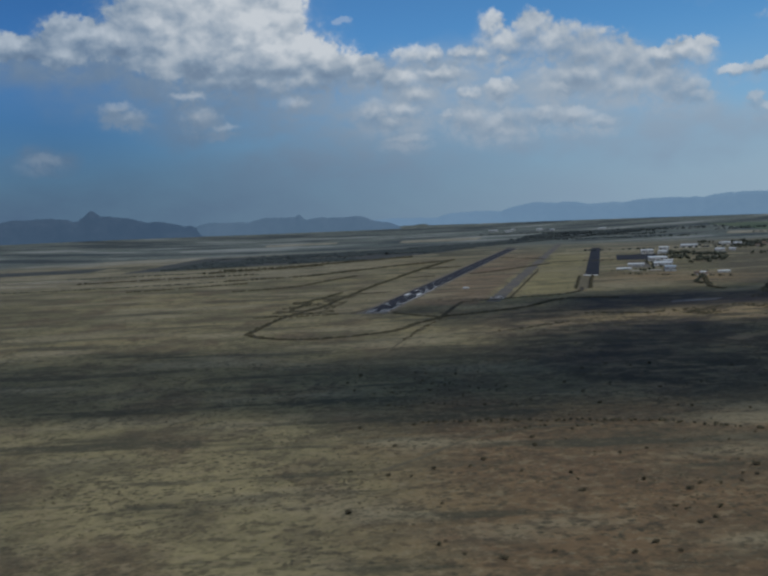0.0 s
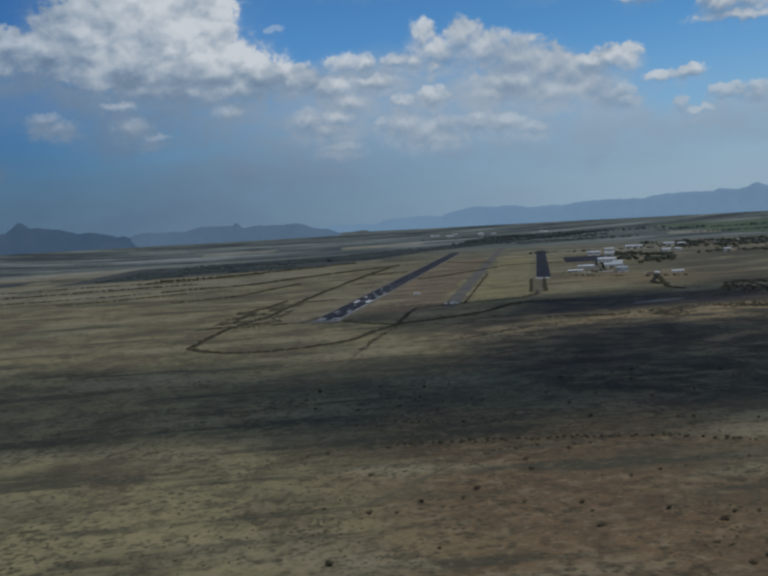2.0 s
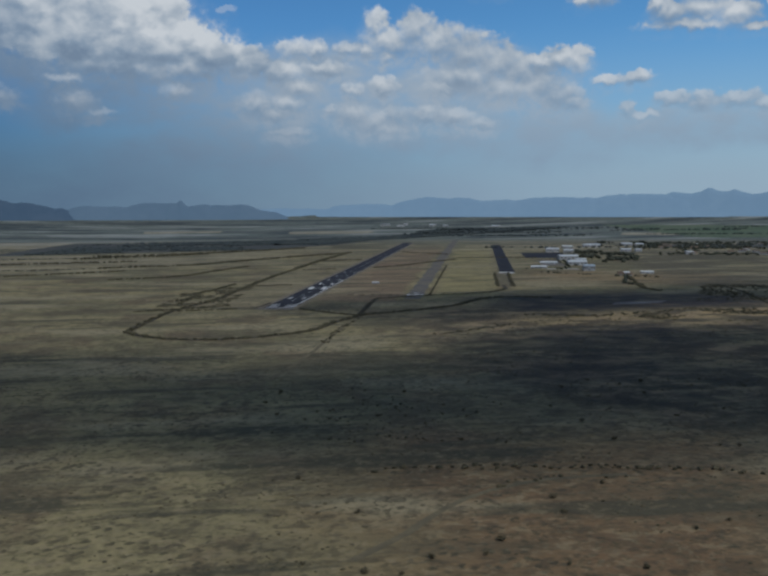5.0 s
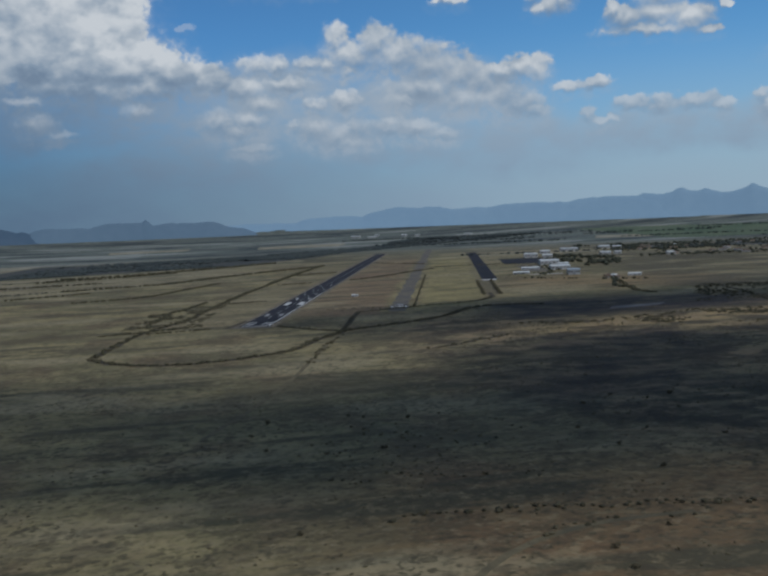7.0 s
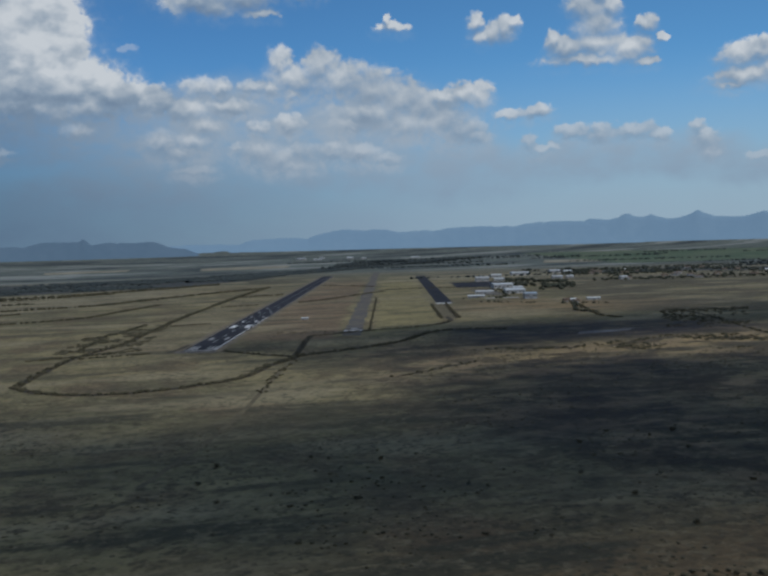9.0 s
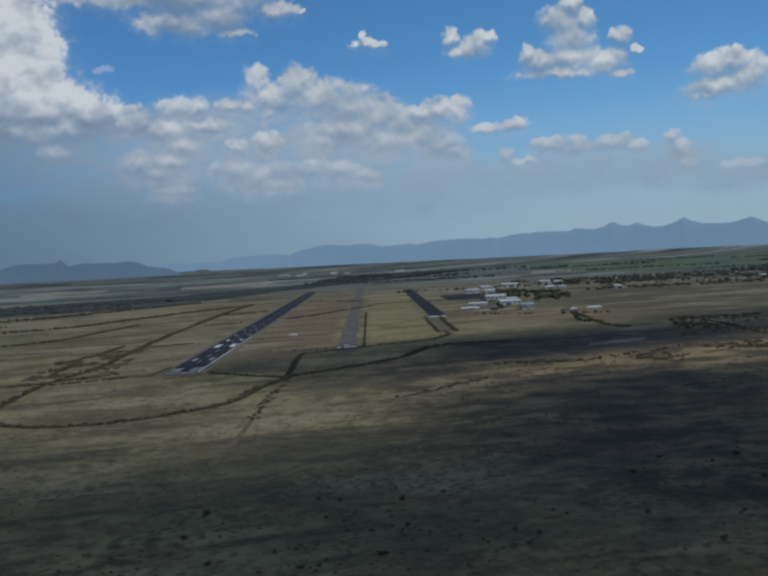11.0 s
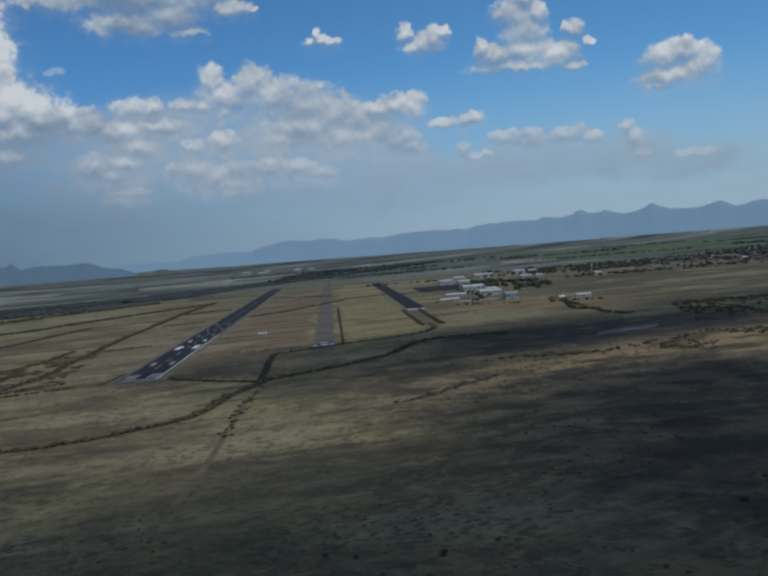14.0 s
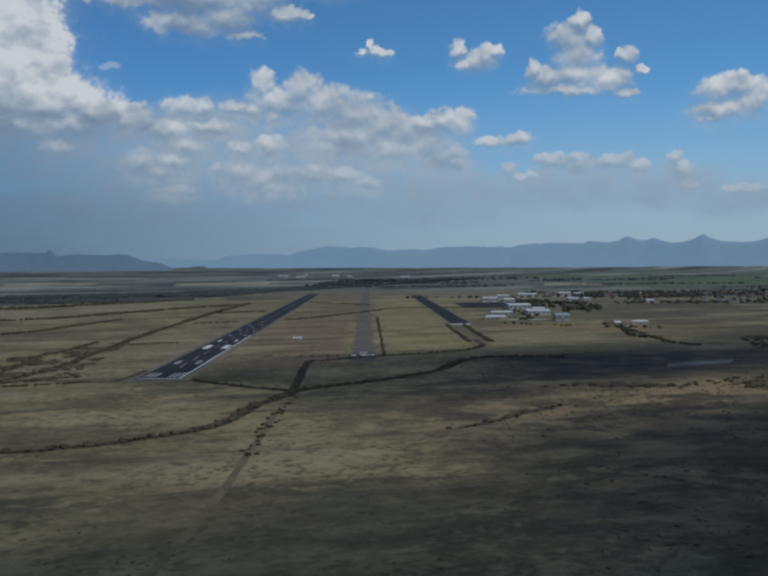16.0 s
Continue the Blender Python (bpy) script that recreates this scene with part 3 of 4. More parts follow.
def part(name, bm, mat, parent=None, label=""):
    ob = new(name, mesh_of(name, bm, mat) if isinstance(bm, bmesh.types.BMesh) else bm)
    ob.parent = parent
    return tagged(ob, label)


def box(bm, cx, cy, z0, z1, lx, ly):
    """A closed block in a bmesh."""
    q = [bm.verts.new((cx + sx * lx / 2, cy + sy * ly / 2, z)) for z in (z0, z1) for sx, sy in ((-1, -1), (1, -1), (1, 1), (-1, 1))]
    for a in ((3, 2, 1, 0), (4, 5, 6, 7), (0, 1, 5, 4), (1, 2, 6, 5), (2, 3, 7, 6), (3, 0, 4, 7)):
        bm.faces.new([q[i] for i in a])
    return bm


def slab(u0, u1, v0, v1, z0=-0.05, z1=0.06, cut=40.0, rag=0.0, seed=0):
    """A flat strip on the airfield, with sides, cut along its length; rag: metres by which its edges wander."""
    rng = random.Random(seed)
    bm = bmesh.new()
    n = max(1, int(abs(u1 - u0) / cut))
    rows = []
    for i in range(n + 1):
        u = u0 + (u1 - u0) * i / n
        a, b = v0 + rng.uniform(-rag, rag), v1 + rng.uniform(-rag, rag)
        rows.append([bm.verts.new(field(u, w, z)) for w, z in ((a, z0), (a, z1), (b, z1), (b, z0))])
    for p, q in zip(rows, rows[1:]):
        for j in range(3):
            bm.faces.new((p[j], q[j], q[j + 1], p[j + 1]))
    bm.faces.new(rows[0])
    bm.faces.new(rows[-1][::-1])
    bmesh.ops.recalc_face_normals(bm, faces=bm.faces)
    return bm


def smooth_line(points, step=12.0):
    """A Catmull-Rom line through plan points."""
    pts = [Vector((*p, 0)) for p in points]
    pts = [pts[0] * 2 - pts[1], *pts, pts[-1] * 2 - pts[-2]]
    out = []
    for a, b, c, d in zip(pts, pts[1:], pts[2:], pts[3:]):
        n = max(2, int((c - b).length / step))
        for i in range(n):
            t = i / n
            out.append(0.5 * ((2 * b) + (c - a) * t + (2 * a - 5 * b + 4 * c - d) * t * t + (3 * b - a - 3 * c + d) * t ** 3))
    return out + [pts[-2]]


def ribbon(points, width, z=0.09, seed=0, rag=0.18):
    """A road with sloping sides along plan points."""
    rng = random.Random(seed)
    line = smooth_line(points)
    bm = bmesh.new()
    rows = []
    for i, p in enumerate(line):
        d = (line[min(i + 1, len(line) - 1)] - line[max(i - 1, 0)]).normalized()
        side = Vector((d.y, -d.x, 0))
        a, b = (width / 2 * (1 + rng.uniform(-rag, rag)) for _ in range(2))
        rows.append([bm.verts.new(p + side * s + Vector((0, 0, h))) for s, h in ((-a - 0.6, -0.1), (-a, z), (b, z), (b + 0.6, -0.1))])
    for p, q in zip(rows, rows[1:]):
        for j in range(3):
            bm.faces.new((p[j], q[j], q[j + 1], p[j + 1]))
    bmesh.ops.recalc_face_normals(bm, faces=bm.faces)
    return bm


def lump_shapes(count, seed, subdivisions=1, rough=0.35):
    """Uneven clump shapes of unit size, standing on z = 0: arrays of points and of triangles."""
    out = []
    for i in range(count):
        bm = bmesh.new()
        bmesh.ops.create_icosphere(bm, subdivisions=subdivisions, radius=1.0)
        off = Vector((seed * 7.3 + i * 3.1, i * 5.7, 0))
        for w in bm.verts:
            w.co *= 1 + rough * noise.noise(w.co * 1.7 + off) + rough * 0.6 * noise.noise(w.co * 4.1 - off)
            w.co.z = max(w.co.z * 0.8 + 0.55, -0.1)
        bm.verts.index_update()
        out.append((np.array([w.co for w in bm.verts]), np.array([[w.index for w in f.verts] for f in bm.faces])))
        bm.free()
    return out


def scatter(name, places, mat, label, category, seed, rough=0.4, subdivisions=1, smooth=False):
    """One mesh of many clumps. places: x, y, z, width, height."""
    rng = np.random.default_rng(seed)
    shapes = lump_shapes(6, seed, subdivisions, rough)
    vs, fs, base = [], [], 0
    for i, (x, y, z, w, h) in enumerate(places):
        p, t = shapes[i % 6]
        a = rng.uniform(0, 6.283)
        c, s = math.cos(a), math.sin(a)
        q = np.empty_like(p)
        sx, sy = w / 2 * rng.uniform(0.75, 1.3), w / 2 * rng.uniform(0.75, 1.3)
        q[:, 0], q[:, 1] = x + (p[:, 0] * c - p[:, 1] * s) * sx, y + (p[:, 0] * s + p[:, 1] * c) * sy
        q[:, 2] = z + p[:, 2] * h / 1.5
        vs.append(q)
        fs.append(t + base)
        base += len(p)
    vs, fs = np.concatenate(vs), np.concatenate(fs)
    me = bpy.data.meshes.new(name)
    me.from_pydata(vs.tolist(), [], fs.tolist())
    me.materials.append(mat)
    return tagged(new(name, me), label, category, kind="stuff")


# ---- ground: one sheet to the foot of the hills ----
def make_ground():
    radii = [0, 60, 140, 260, 420, 650, 950, 1300, 1700, 2100, 2500, 2900, 3250, 3500]
    radii += [3600 + 38 * i for i in range(25)] + [4530, 4545, 4556, 4640, 4900, 5600]
    n = 192
    bm = bmesh.new()
    rows = []
    for r in radii[1:]:
        out = max(0, r - 4545) * 0.02
        rows.append([bm.verts.new((r * math.sin(a), r * math.cos(a), plain_height(min(r, 4545), math.degrees(a)) + out)) for a in (2 * math.pi * i / n for i in range(n))])
    mid = bm.verts.new((0, 0, 0))
    for i in range(n):
        j = (i + 1) % n
        bm.faces.new((mid, rows[0][j], rows[0][i]))
        for p, q in zip(rows, rows[1:]):
            bm.faces.new((p[i], p[j], q[j], q[i]))
    for f in bm.faces:
        f.smooth = True
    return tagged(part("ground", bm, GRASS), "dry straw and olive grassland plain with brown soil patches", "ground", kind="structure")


make_ground()


# ---- hills round the plain: (azimuth, height over eye level in degrees, half width in degrees, flatness of top) ----
def ridge(name, label, peaks, base, mat, radius, az0, az1, rough, seed, eye=(0.0, 0.0, EYE), knolls=(), runout=1.2):
    """A range of hills with slopes and gullies in an arc from azimuth az0 to az1, as they stand from eye."""
    bm = bmesh.new()
    cols = int((az1 - az0) / 0.11)
    depth = ((-70, 0.0), (-52, 0.25), (-34, 0.52), (-16, 0.8), (0, 1.0), (30, 0.7), (70, 0.0))
    rows = []
    for i in range(cols + 1):
        a = az0 + (az1 - az0) * i / cols
        foot = plain_height(min(radius - 70, 4545), a) - 3
        e = base
        for pa, pe, pw, flat in peaks:
            d = abs(a - pa) / pw
            e = max(e, base + (pe - base) * (1 / (1 + d ** flat) if flat > 3 else math.exp(-d ** flat)))
        for pa, rise, pw in knolls:
            e += rise * math.exp(-(abs(a - pa) / pw) ** 1.5)
        fade = max(0.0, min(1, (a - az0) / 1.2, (az1 - a) / runout))
        e += rough * (noise.noise(Vector((a * 0.9, seed, 0))) + 0.5 * noise.noise(Vector((a * 2.6, seed, 3))) + 0.35 * noise.noise(Vector((a * 7.0, seed, 5)))) * fade
        sa, ca = math.sin(radians(a)), math.cos(radians(a))
        lean = eye[0] * sa + eye[1] * ca
        run = -lean + math.sqrt(lean * lean + radius * radius - eye[0] ** 2 - eye[1] ** 2)
        top = max(eye[2] + run * math.tan(radians(e)), foot + 2)
        top = foot + (top - foot) * max(fade, 0.02)
        col = []
        for dr, t in depth:
            g = 6.0 * noise.noise(Vector((a * 1.6, dr * 0.03, seed))) * (0 if t in (0.0, 1.0) else 1)
            col.append(bm.verts.new((eye[0] + (run + dr) * sa, eye[1] + (run + dr) * ca, foot + (top - foot) * t + g)))
        rows.append(col)
    for p, q in zip(rows, rows[1:]):
        for j in range(len(depth) - 1):
            f = bm.faces.new((p[j], q[j], q[j + 1], p[j + 1]))
            f.smooth = True
    bmesh.ops.recalc_face_normals(bm, faces=bm.faces)
    return tagged(part(name, bm, mat), label, "hills", kind="structure")


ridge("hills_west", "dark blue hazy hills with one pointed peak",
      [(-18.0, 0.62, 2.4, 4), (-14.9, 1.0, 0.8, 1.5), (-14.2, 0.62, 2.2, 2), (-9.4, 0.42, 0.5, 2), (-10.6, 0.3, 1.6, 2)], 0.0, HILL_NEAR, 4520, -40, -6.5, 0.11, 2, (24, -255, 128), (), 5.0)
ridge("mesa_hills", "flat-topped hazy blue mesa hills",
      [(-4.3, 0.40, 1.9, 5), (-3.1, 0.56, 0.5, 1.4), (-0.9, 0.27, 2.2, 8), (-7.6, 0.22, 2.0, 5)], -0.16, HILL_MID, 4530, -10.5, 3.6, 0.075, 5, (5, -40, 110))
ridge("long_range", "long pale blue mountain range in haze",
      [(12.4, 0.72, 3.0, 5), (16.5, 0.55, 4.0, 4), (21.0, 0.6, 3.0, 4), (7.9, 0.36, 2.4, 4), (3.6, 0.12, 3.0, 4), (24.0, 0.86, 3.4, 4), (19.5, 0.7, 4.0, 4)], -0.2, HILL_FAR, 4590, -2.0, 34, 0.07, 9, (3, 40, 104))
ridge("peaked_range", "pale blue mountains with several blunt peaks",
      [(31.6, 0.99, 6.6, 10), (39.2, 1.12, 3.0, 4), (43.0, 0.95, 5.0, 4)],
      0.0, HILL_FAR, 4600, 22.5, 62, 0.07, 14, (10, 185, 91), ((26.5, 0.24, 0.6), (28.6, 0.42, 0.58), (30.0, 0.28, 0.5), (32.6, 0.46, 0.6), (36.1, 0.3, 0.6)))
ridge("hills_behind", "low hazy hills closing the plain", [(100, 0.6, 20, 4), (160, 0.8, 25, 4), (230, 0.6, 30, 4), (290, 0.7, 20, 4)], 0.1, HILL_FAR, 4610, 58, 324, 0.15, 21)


# ---- runway, old strip, taxiway ----
runway = tagged(part("runway", slab(-22, 2085, -23, 11, -0.05, 0.10), ASPHALT), "dark asphalt runway with white touchdown markings", "runway", kind="structure")
part("shoulder", slab(-30, 2085, 11.3, 17.5, -0.05, 0.05, 30, 1.2, 3), SHOULDER, runway, "gravel shoulder")
part("shoulder", slab(-30, 2085, -30, -23.3, -0.05, 0.05, 30, 1.5, 4), SHOULDER, runway, "gravel shoulder")
part("threshold_apron", slab(-40, -22.3, -27, 13, -0.05, 0.08, 8, 0.8, 5), OLD_ASPHALT, runway, "worn grey concrete threshold")
part("edge_line", slab(-20, 420, 8.6, 9.9, 0.09, 0.125), PAINT, runway)
part("edge_line", slab(420.5, 2080, 9.0, 9.7, 0.09, 0.125), WORN_PAINT, runway)
part("edge_line", slab(-20, 2080, -22, -21.7, 0.09, 0.125), WORN_PAINT, runway)
part("threshold_line", slab(-20, -15, -21, 8, 0.09, 0.125), WORN_PAINT, runway)
for v in (-19.6, -16.2, -12.8, -1.4, 2.0, 5.4):
    part("threshold_bar", slab(-9, 22, v, v + 1.9, 0.09, 0.125), WORN_PAINT, runway)
for u, w, ln in ((90, 3.6, 26), (330, 3.0, 24), (410, 2.8, 22), (500, 2.4, 22), (600, 2.2, 22)):
    for v in (-15.0, 2.5):
        part("touchdown_marker", slab(u, u + ln, v - w / 2, v + w / 2, 0.09, 0.13), PAINT if u == 330 else WORN_PAINT, runway)
for v in (-15.3, 3.2):
    part("aiming_marker", slab(240, 280, v - 3.2, v + 3.2, 0.09, 0.13), PAINT, runway, "white aiming block")
for i in range(32):
    part("centre_dash", slab(60 + i * 62, 92 + i * 62, -6.5, -5.6, 0.09, 0.125), WORN_PAINT, runway)

strip = tagged(part("old_strip", slab(96, 2330, 131, 152, -0.05, 0.07, 16, 2.6, 6), OLD_ASPHALT), "weathered grey disused strip between the runways", "runway", kind="structure")
part("strip_bar", slab(152, 162, 131, 152, 0.05, 0.12), PAINT, strip, "white painted bar")
part("strip_bar", slab(176, 190, 138, 146, 0.05, 0.11), WORN_PAINT, strip)
part("drain_line", slab(150, 800, 160, 162.5, -0.05, 0.05, 20, 0.5, 9), TRACK, strip, "dark weedy drain along the strip")

taxi = tagged(part("taxiway", slab(608, 1890, 262, 289, -0.05, 0.09), ASPHALT), "dark asphalt taxiway strip with a white end bar", "taxiway", kind="structure")
part("end_bar", slab(600, 616, 261, 287, 0.05, 0.13), PAINT, taxi, "white painted end bar")
part("verge", slab(300, 594, 250.5, 256, -0.05, 0.06, 14, 1.2, 11), TRACK, taxi, "dark weedy verge")
part("verge", slab(300, 594, 272, 279, -0.05, 0.06, 14, 1.4, 12), TRACK, taxi, "dark weedy verge")
part("overrun", slab(286, 594, 256.4, 271.6, -0.05, 0.05, 20, 0.8, 13), PALE_TRACK, taxi, "bare gravel overrun")


def road(name, label, pts, width, mat=TRACK, z=0.09, seed=0):
    return tagged(part(name, ribbon(pts, width, z, seed), mat), label, "track", kind="structure")


road("perimeter_road", "dark winding perimeter track round the runway end",
     [(-97, 828), (-80, 795), (-55, 771), (-25, 760), (12, 766), (45, 783), (68, 800), (84, 828), (102, 872), (117, 895), (134, 926), (155, 944), (184, 958),
      (218, 980), (252, 1007), (278, 1040), (304, 1083), (330, 1103), (366, 1104), (400, 1084), (440, 1075)], 8.0, TRACK, 0.09, 1)
road("west_track", "dark track along the runway's west side",
     [(-97, 828), (-86, 910), (-66, 1020), (-45, 1075), (-20, 1150), (5, 1270), (33, 1400), (70, 1560), (117, 1750), (205, 2090), (300, 2420)], 7.0, TRACK, 0.11, 2)
road("threshold_track", "dark track from the runway's end to the crossing", [(76, 1014), (84, 998), (97, 979), (110, 958), (134, 930)], 7.5, TRACK, 0.13, 3)
road("short_track", "short straight weedy track beside the crossing", [(128, 905), (140, 955), (152, 1005), (166, 1064), (181, 1120)], 6.0, TRACK, 0.15, 4)
road("cross_track", "dark track across the airfield", [(181, 1120), (222, 1136), (255, 1149), (290, 1160), (345, 1180), (380, 1230), (398, 1300)], 6.0, TRACK, 0.11, 5)
road("south_path", "pale dirt path dotted with shrubs", [(126, 890), (108, 835), (96, 790), (88, 760), (76, 715), (55, 638), (30, 560), (-5, 470)], 3.0, PALE_TRACK, 0.06, 6)
road("stub_track", "dark track at the runway's corner", [(22, 1020), (34, 1052), (46, 1092)], 6.0, TRACK, 0.08, 7)
road("link_track", "dark link between runway and old strip", [(272, 1762), (330, 1815), (400, 1910), (490, 2020)], 12.0, TRACK, 0.12, 8)
road("link_track", "dark link between runway and old strip", [(430, 2400), (480, 2335), (520, 2240)], 14.0, TRACK, 0.12, 9)
road("link_track", "dark straight track across the strips", [(505, 2080), (600, 2070), (680, 2040)], 14.0, TRACK, 0.12, 10)
road("field_track", "thin dark track between plots", [(-260, 1850), (-190, 1880), (-78, 1925), (5, 2045), (156, 2230), (280, 2360)], 10.0, TRACK, 0.09, 11)
road("field_track", "thin dark track between plots", [(-200, 1530), (-96, 1585), (-33, 1720), (30, 1860)], 6.0, TRACK, 0.08, 12)
road("spur_track", "short dark track beside the runway", [(30, 1352), (58, 1362), (86, 1366)], 5.0, TRACK, 0.14, 13)
road("field_track", "thin dark track between plots", [(-330, 2330), (-160, 2380), (10, 2520), (200, 2700)], 9.0, TRACK, 0.09, 14)
road("east_track", "dark track over the scrub land", [(610, 900), (650, 1030), (680, 1120), (700, 1215)], 5.0, TRACK, 0.09, 15)
road("gully", "pale edged gully in the scrub land", [(186, 760), (205, 770), (228, 788), (250, 806), (272, 818)], 4.0, TRACK, 0.05, 16)
road("near_path", "faint pale path over brown soil", [(40, 200), (62, 223), (82, 250), (106, 271), (136, 283), (170, 284)], 3.0, PALE_TRACK, 0.05, 17)
road("farm_track", "dark hedged farm track", [(590, 1250), (588, 1300), (640, 1420), (690, 1560)], 6.0, TRACK, 0.09, 18)
road("apron_road", "dark asphalt road from the taxiway to the hangars", [(668, 2040), (700, 2110), (760, 2200), (820, 2260)], 26.0, ASPHALT, 0.08, 19)


# ---- buildings ----
def building(label, u, v, lu, lv, h, wall, roof_mat, pitch=1.4, turn=0.0, windows=3, category="building", name="airfield_building"):
    """A long house with gabled roof, doors and windows; its long side runs across the airfield."""
    e = new(name)
    e.matrix_world = Matrix.Translation(field(u, v)) @ pose(0, 0, 0, 0, 0, -math.degrees(HEAD) + turn)
    tagged(e, label, category)
    bm = box(bmesh.new(), 0, 0, -0.2, h, lv, lu)
    a = [bm.verts.new((s * lv / 2, t * (lu / 2 - 0.01), h)) for s in (-1, 1) for t in (-1, 1)]
    r = [bm.verts.new((s * (lv / 2 - 0.02), 0, h + pitch)) for s in (-1, 1)]
    for i in (0, 1):
        bm.faces.new((a[2 * i], a[2 * i + 1], r[i]))
    part("wall", bm, wall, e)
    bm = bmesh.new()
    for t in (-1, 1):
        q = [bm.verts.new((s * (lv / 2 + 0.5), y, z)) for y, z in ((t * (lu / 2 + 0.5), h - 0.12), (t * 0.0, h + pitch + 0.1)) for s in (-1, 1)]
        q2 = [bm.verts.new(w.co + Vector((0, 0, 0.22))) for w in q]
        bm.faces.new((q[0], q[1], q[3], q[2]))
        bm.faces.new((q2[0], q2[2], q2[3], q2[1]))
        bm.faces.new((q[0], q2[0], q2[1], q[1]))
        bm.faces.new((q[0], q[2], q2[2], q2[0]))
        bm.faces.new((q[1], q2[1], q2[3], q[3]))
    bmesh.ops.recalc_face_normals(bm, faces=bm.faces)
    part("roof", bm, roof_mat, e)
    wide = lv / (windows + 1)
    for i in range(windows + 1):
        x = -lv / 2 + wide * (i + 0.5)
        if i == windows // 2:
            part("door", box(bmesh.new(), x, -lu / 2 - 0.05, 0, min(h * 0.7, 5.0), min(wide * 0.7, 9), 0.2), DOOR_PAINT, e, "grey steel door")
        else:
            part("window", box(bmesh.new(), x, -lu / 2 - 0.04, h * 0.42, h * 0.72, wide * 0.5, 0.16), DARK_GLASS, e, "dark window band")
    return e


AIRPORT = "buildings of the airfield"
for row in (("long white hangar with pale metal roof", 1405, 412, 34, 32, 9.0, WHITE_WALL, METAL_ROOF),
            ("white hangar behind the apron", 1590, 466, 30, 26, 8.0, WHITE_WALL, METAL_ROOF),
            ("small white hangar with metal roof", 1372, 450, 20, 24, 6.5, WHITE_WALL, METAL_ROOF),
            ("large white terminal hall with flat gabled roof", 1050, 420, 60, 40, 8.5, WHITE_WALL, METAL_ROOF),
            ("white terminal wing beside dark trees", 850, 420, 44, 36, 7.0, WHITE_WALL, METAL_ROOF),
            ("white annex of the terminal hall", 930, 436, 30, 20, 7.0, WHITE_WALL, METAL_ROOF),
            ("low white shed row beside the taxiway", 735, 338, 10, 29, 3.2, WHITE_WALL, METAL_ROOF),
            ("low white boundary shed", 870, 366, 10, 34, 3.6, WHITE_WALL, METAL_ROOF),
            ("tall blue-grey storage hall", 672, 424, 26, 20, 9.0, GREY_WALL, BLUE_ROOF),
            ("white warehouse with bright roof", 1712, 544, 40, 46, 8.0, WHITE_WALL, METAL_ROOF),
            ("bright white warehouse in the distance", 1806, 656, 40, 30, 7.5, WHITE_WALL, METAL_ROOF),
            ("white warehouse in the distance", 1790, 690, 34, 22, 6.5, WHITE_WALL, METAL_ROOF),
            ("white shed among dark trees", 1430, 600, 26, 24, 6.0, WHITE_WALL, METAL_ROOF),
            ("pale shed among dark trees", 1436, 632, 22, 16, 5.5, WHITE_WALL, METAL_ROOF)):
    tagged(building(*row, windows=4), group=AIRPORT)
FARM = "farm buildings by the field track"
for row in (("small tan farmhouse with brown roof", 540, 462, 10, 9, 4.5, TAN_WALL, TILE_ROOF, 2.0, 8),
            ("small pale farm shed", 556, 474, 9, 11, 4.0, WHITE_WALL, METAL_ROOF, 1.4, -6),
            ("small tan farm outbuilding", 530, 476, 8, 7, 3.6, TAN_WALL, TILE_ROOF, 1.6, 14),
            ("long low pale farm shed", 588, 514, 8, 21, 3.2, WHITE_WALL, METAL_ROOF, 1.0, 4)):
    tagged(building(*row, windows=2, name="farm_building"), group=FARM)
apron = tagged(part("apron", slab(700, 722, 352, 410, -0.05, 0.08), CONCRETE), "pale concrete apron before the terminal", "apron", kind="structure")
part("apron_paving", slab(800, 1010, 350, 395, -0.05, 0.07), OLD_ASPHALT, apron)
part("apron_paving", slab(1100, 1360, 330, 430, -0.05, 0.07), ASPHALT, apron, "dark asphalt")

rng = random.Random(11)
TOWN = "houses of the far town"
for i in range(46):
    u, v = rng.uniform(1180, 1900), rng.uniform(700, 1500)
    white = rng.random() < 0.35
    tagged(building("small white house of the far town" if white else "small tan house with brown roof in the far town", u, v, rng.uniform(8, 13), rng.uniform(9, 20),
                    rng.uniform(3.2, 6.5), WHITE_WALL if white else TAN_WALL, METAL_ROOF if rng.random() < 0.25 else TILE_ROOF, 1.6, rng.uniform(-20, 20), 2, "house", "town_house"), group=TOWN)
for i in range(8):
    p = far(*(Vector((1250, 6200)) + Vector((rng.uniform(-350, 450), rng.uniform(-500, 900)))))
    b = building("bright white building far across the plain", 0, 0, 14, rng.uniform(14, 40), rng.uniform(4, 7), WHITE_WALL, METAL_ROOF, 1.2, 0, 2, "building", "far_building")
    b.location = p

hut = building("small white instrument hut on bare soil", 345, 69, 4, 9, 2.4, WHITE_WALL, METAL_ROOF, 0.6, 0, 1, "hut", "instrument_hut")


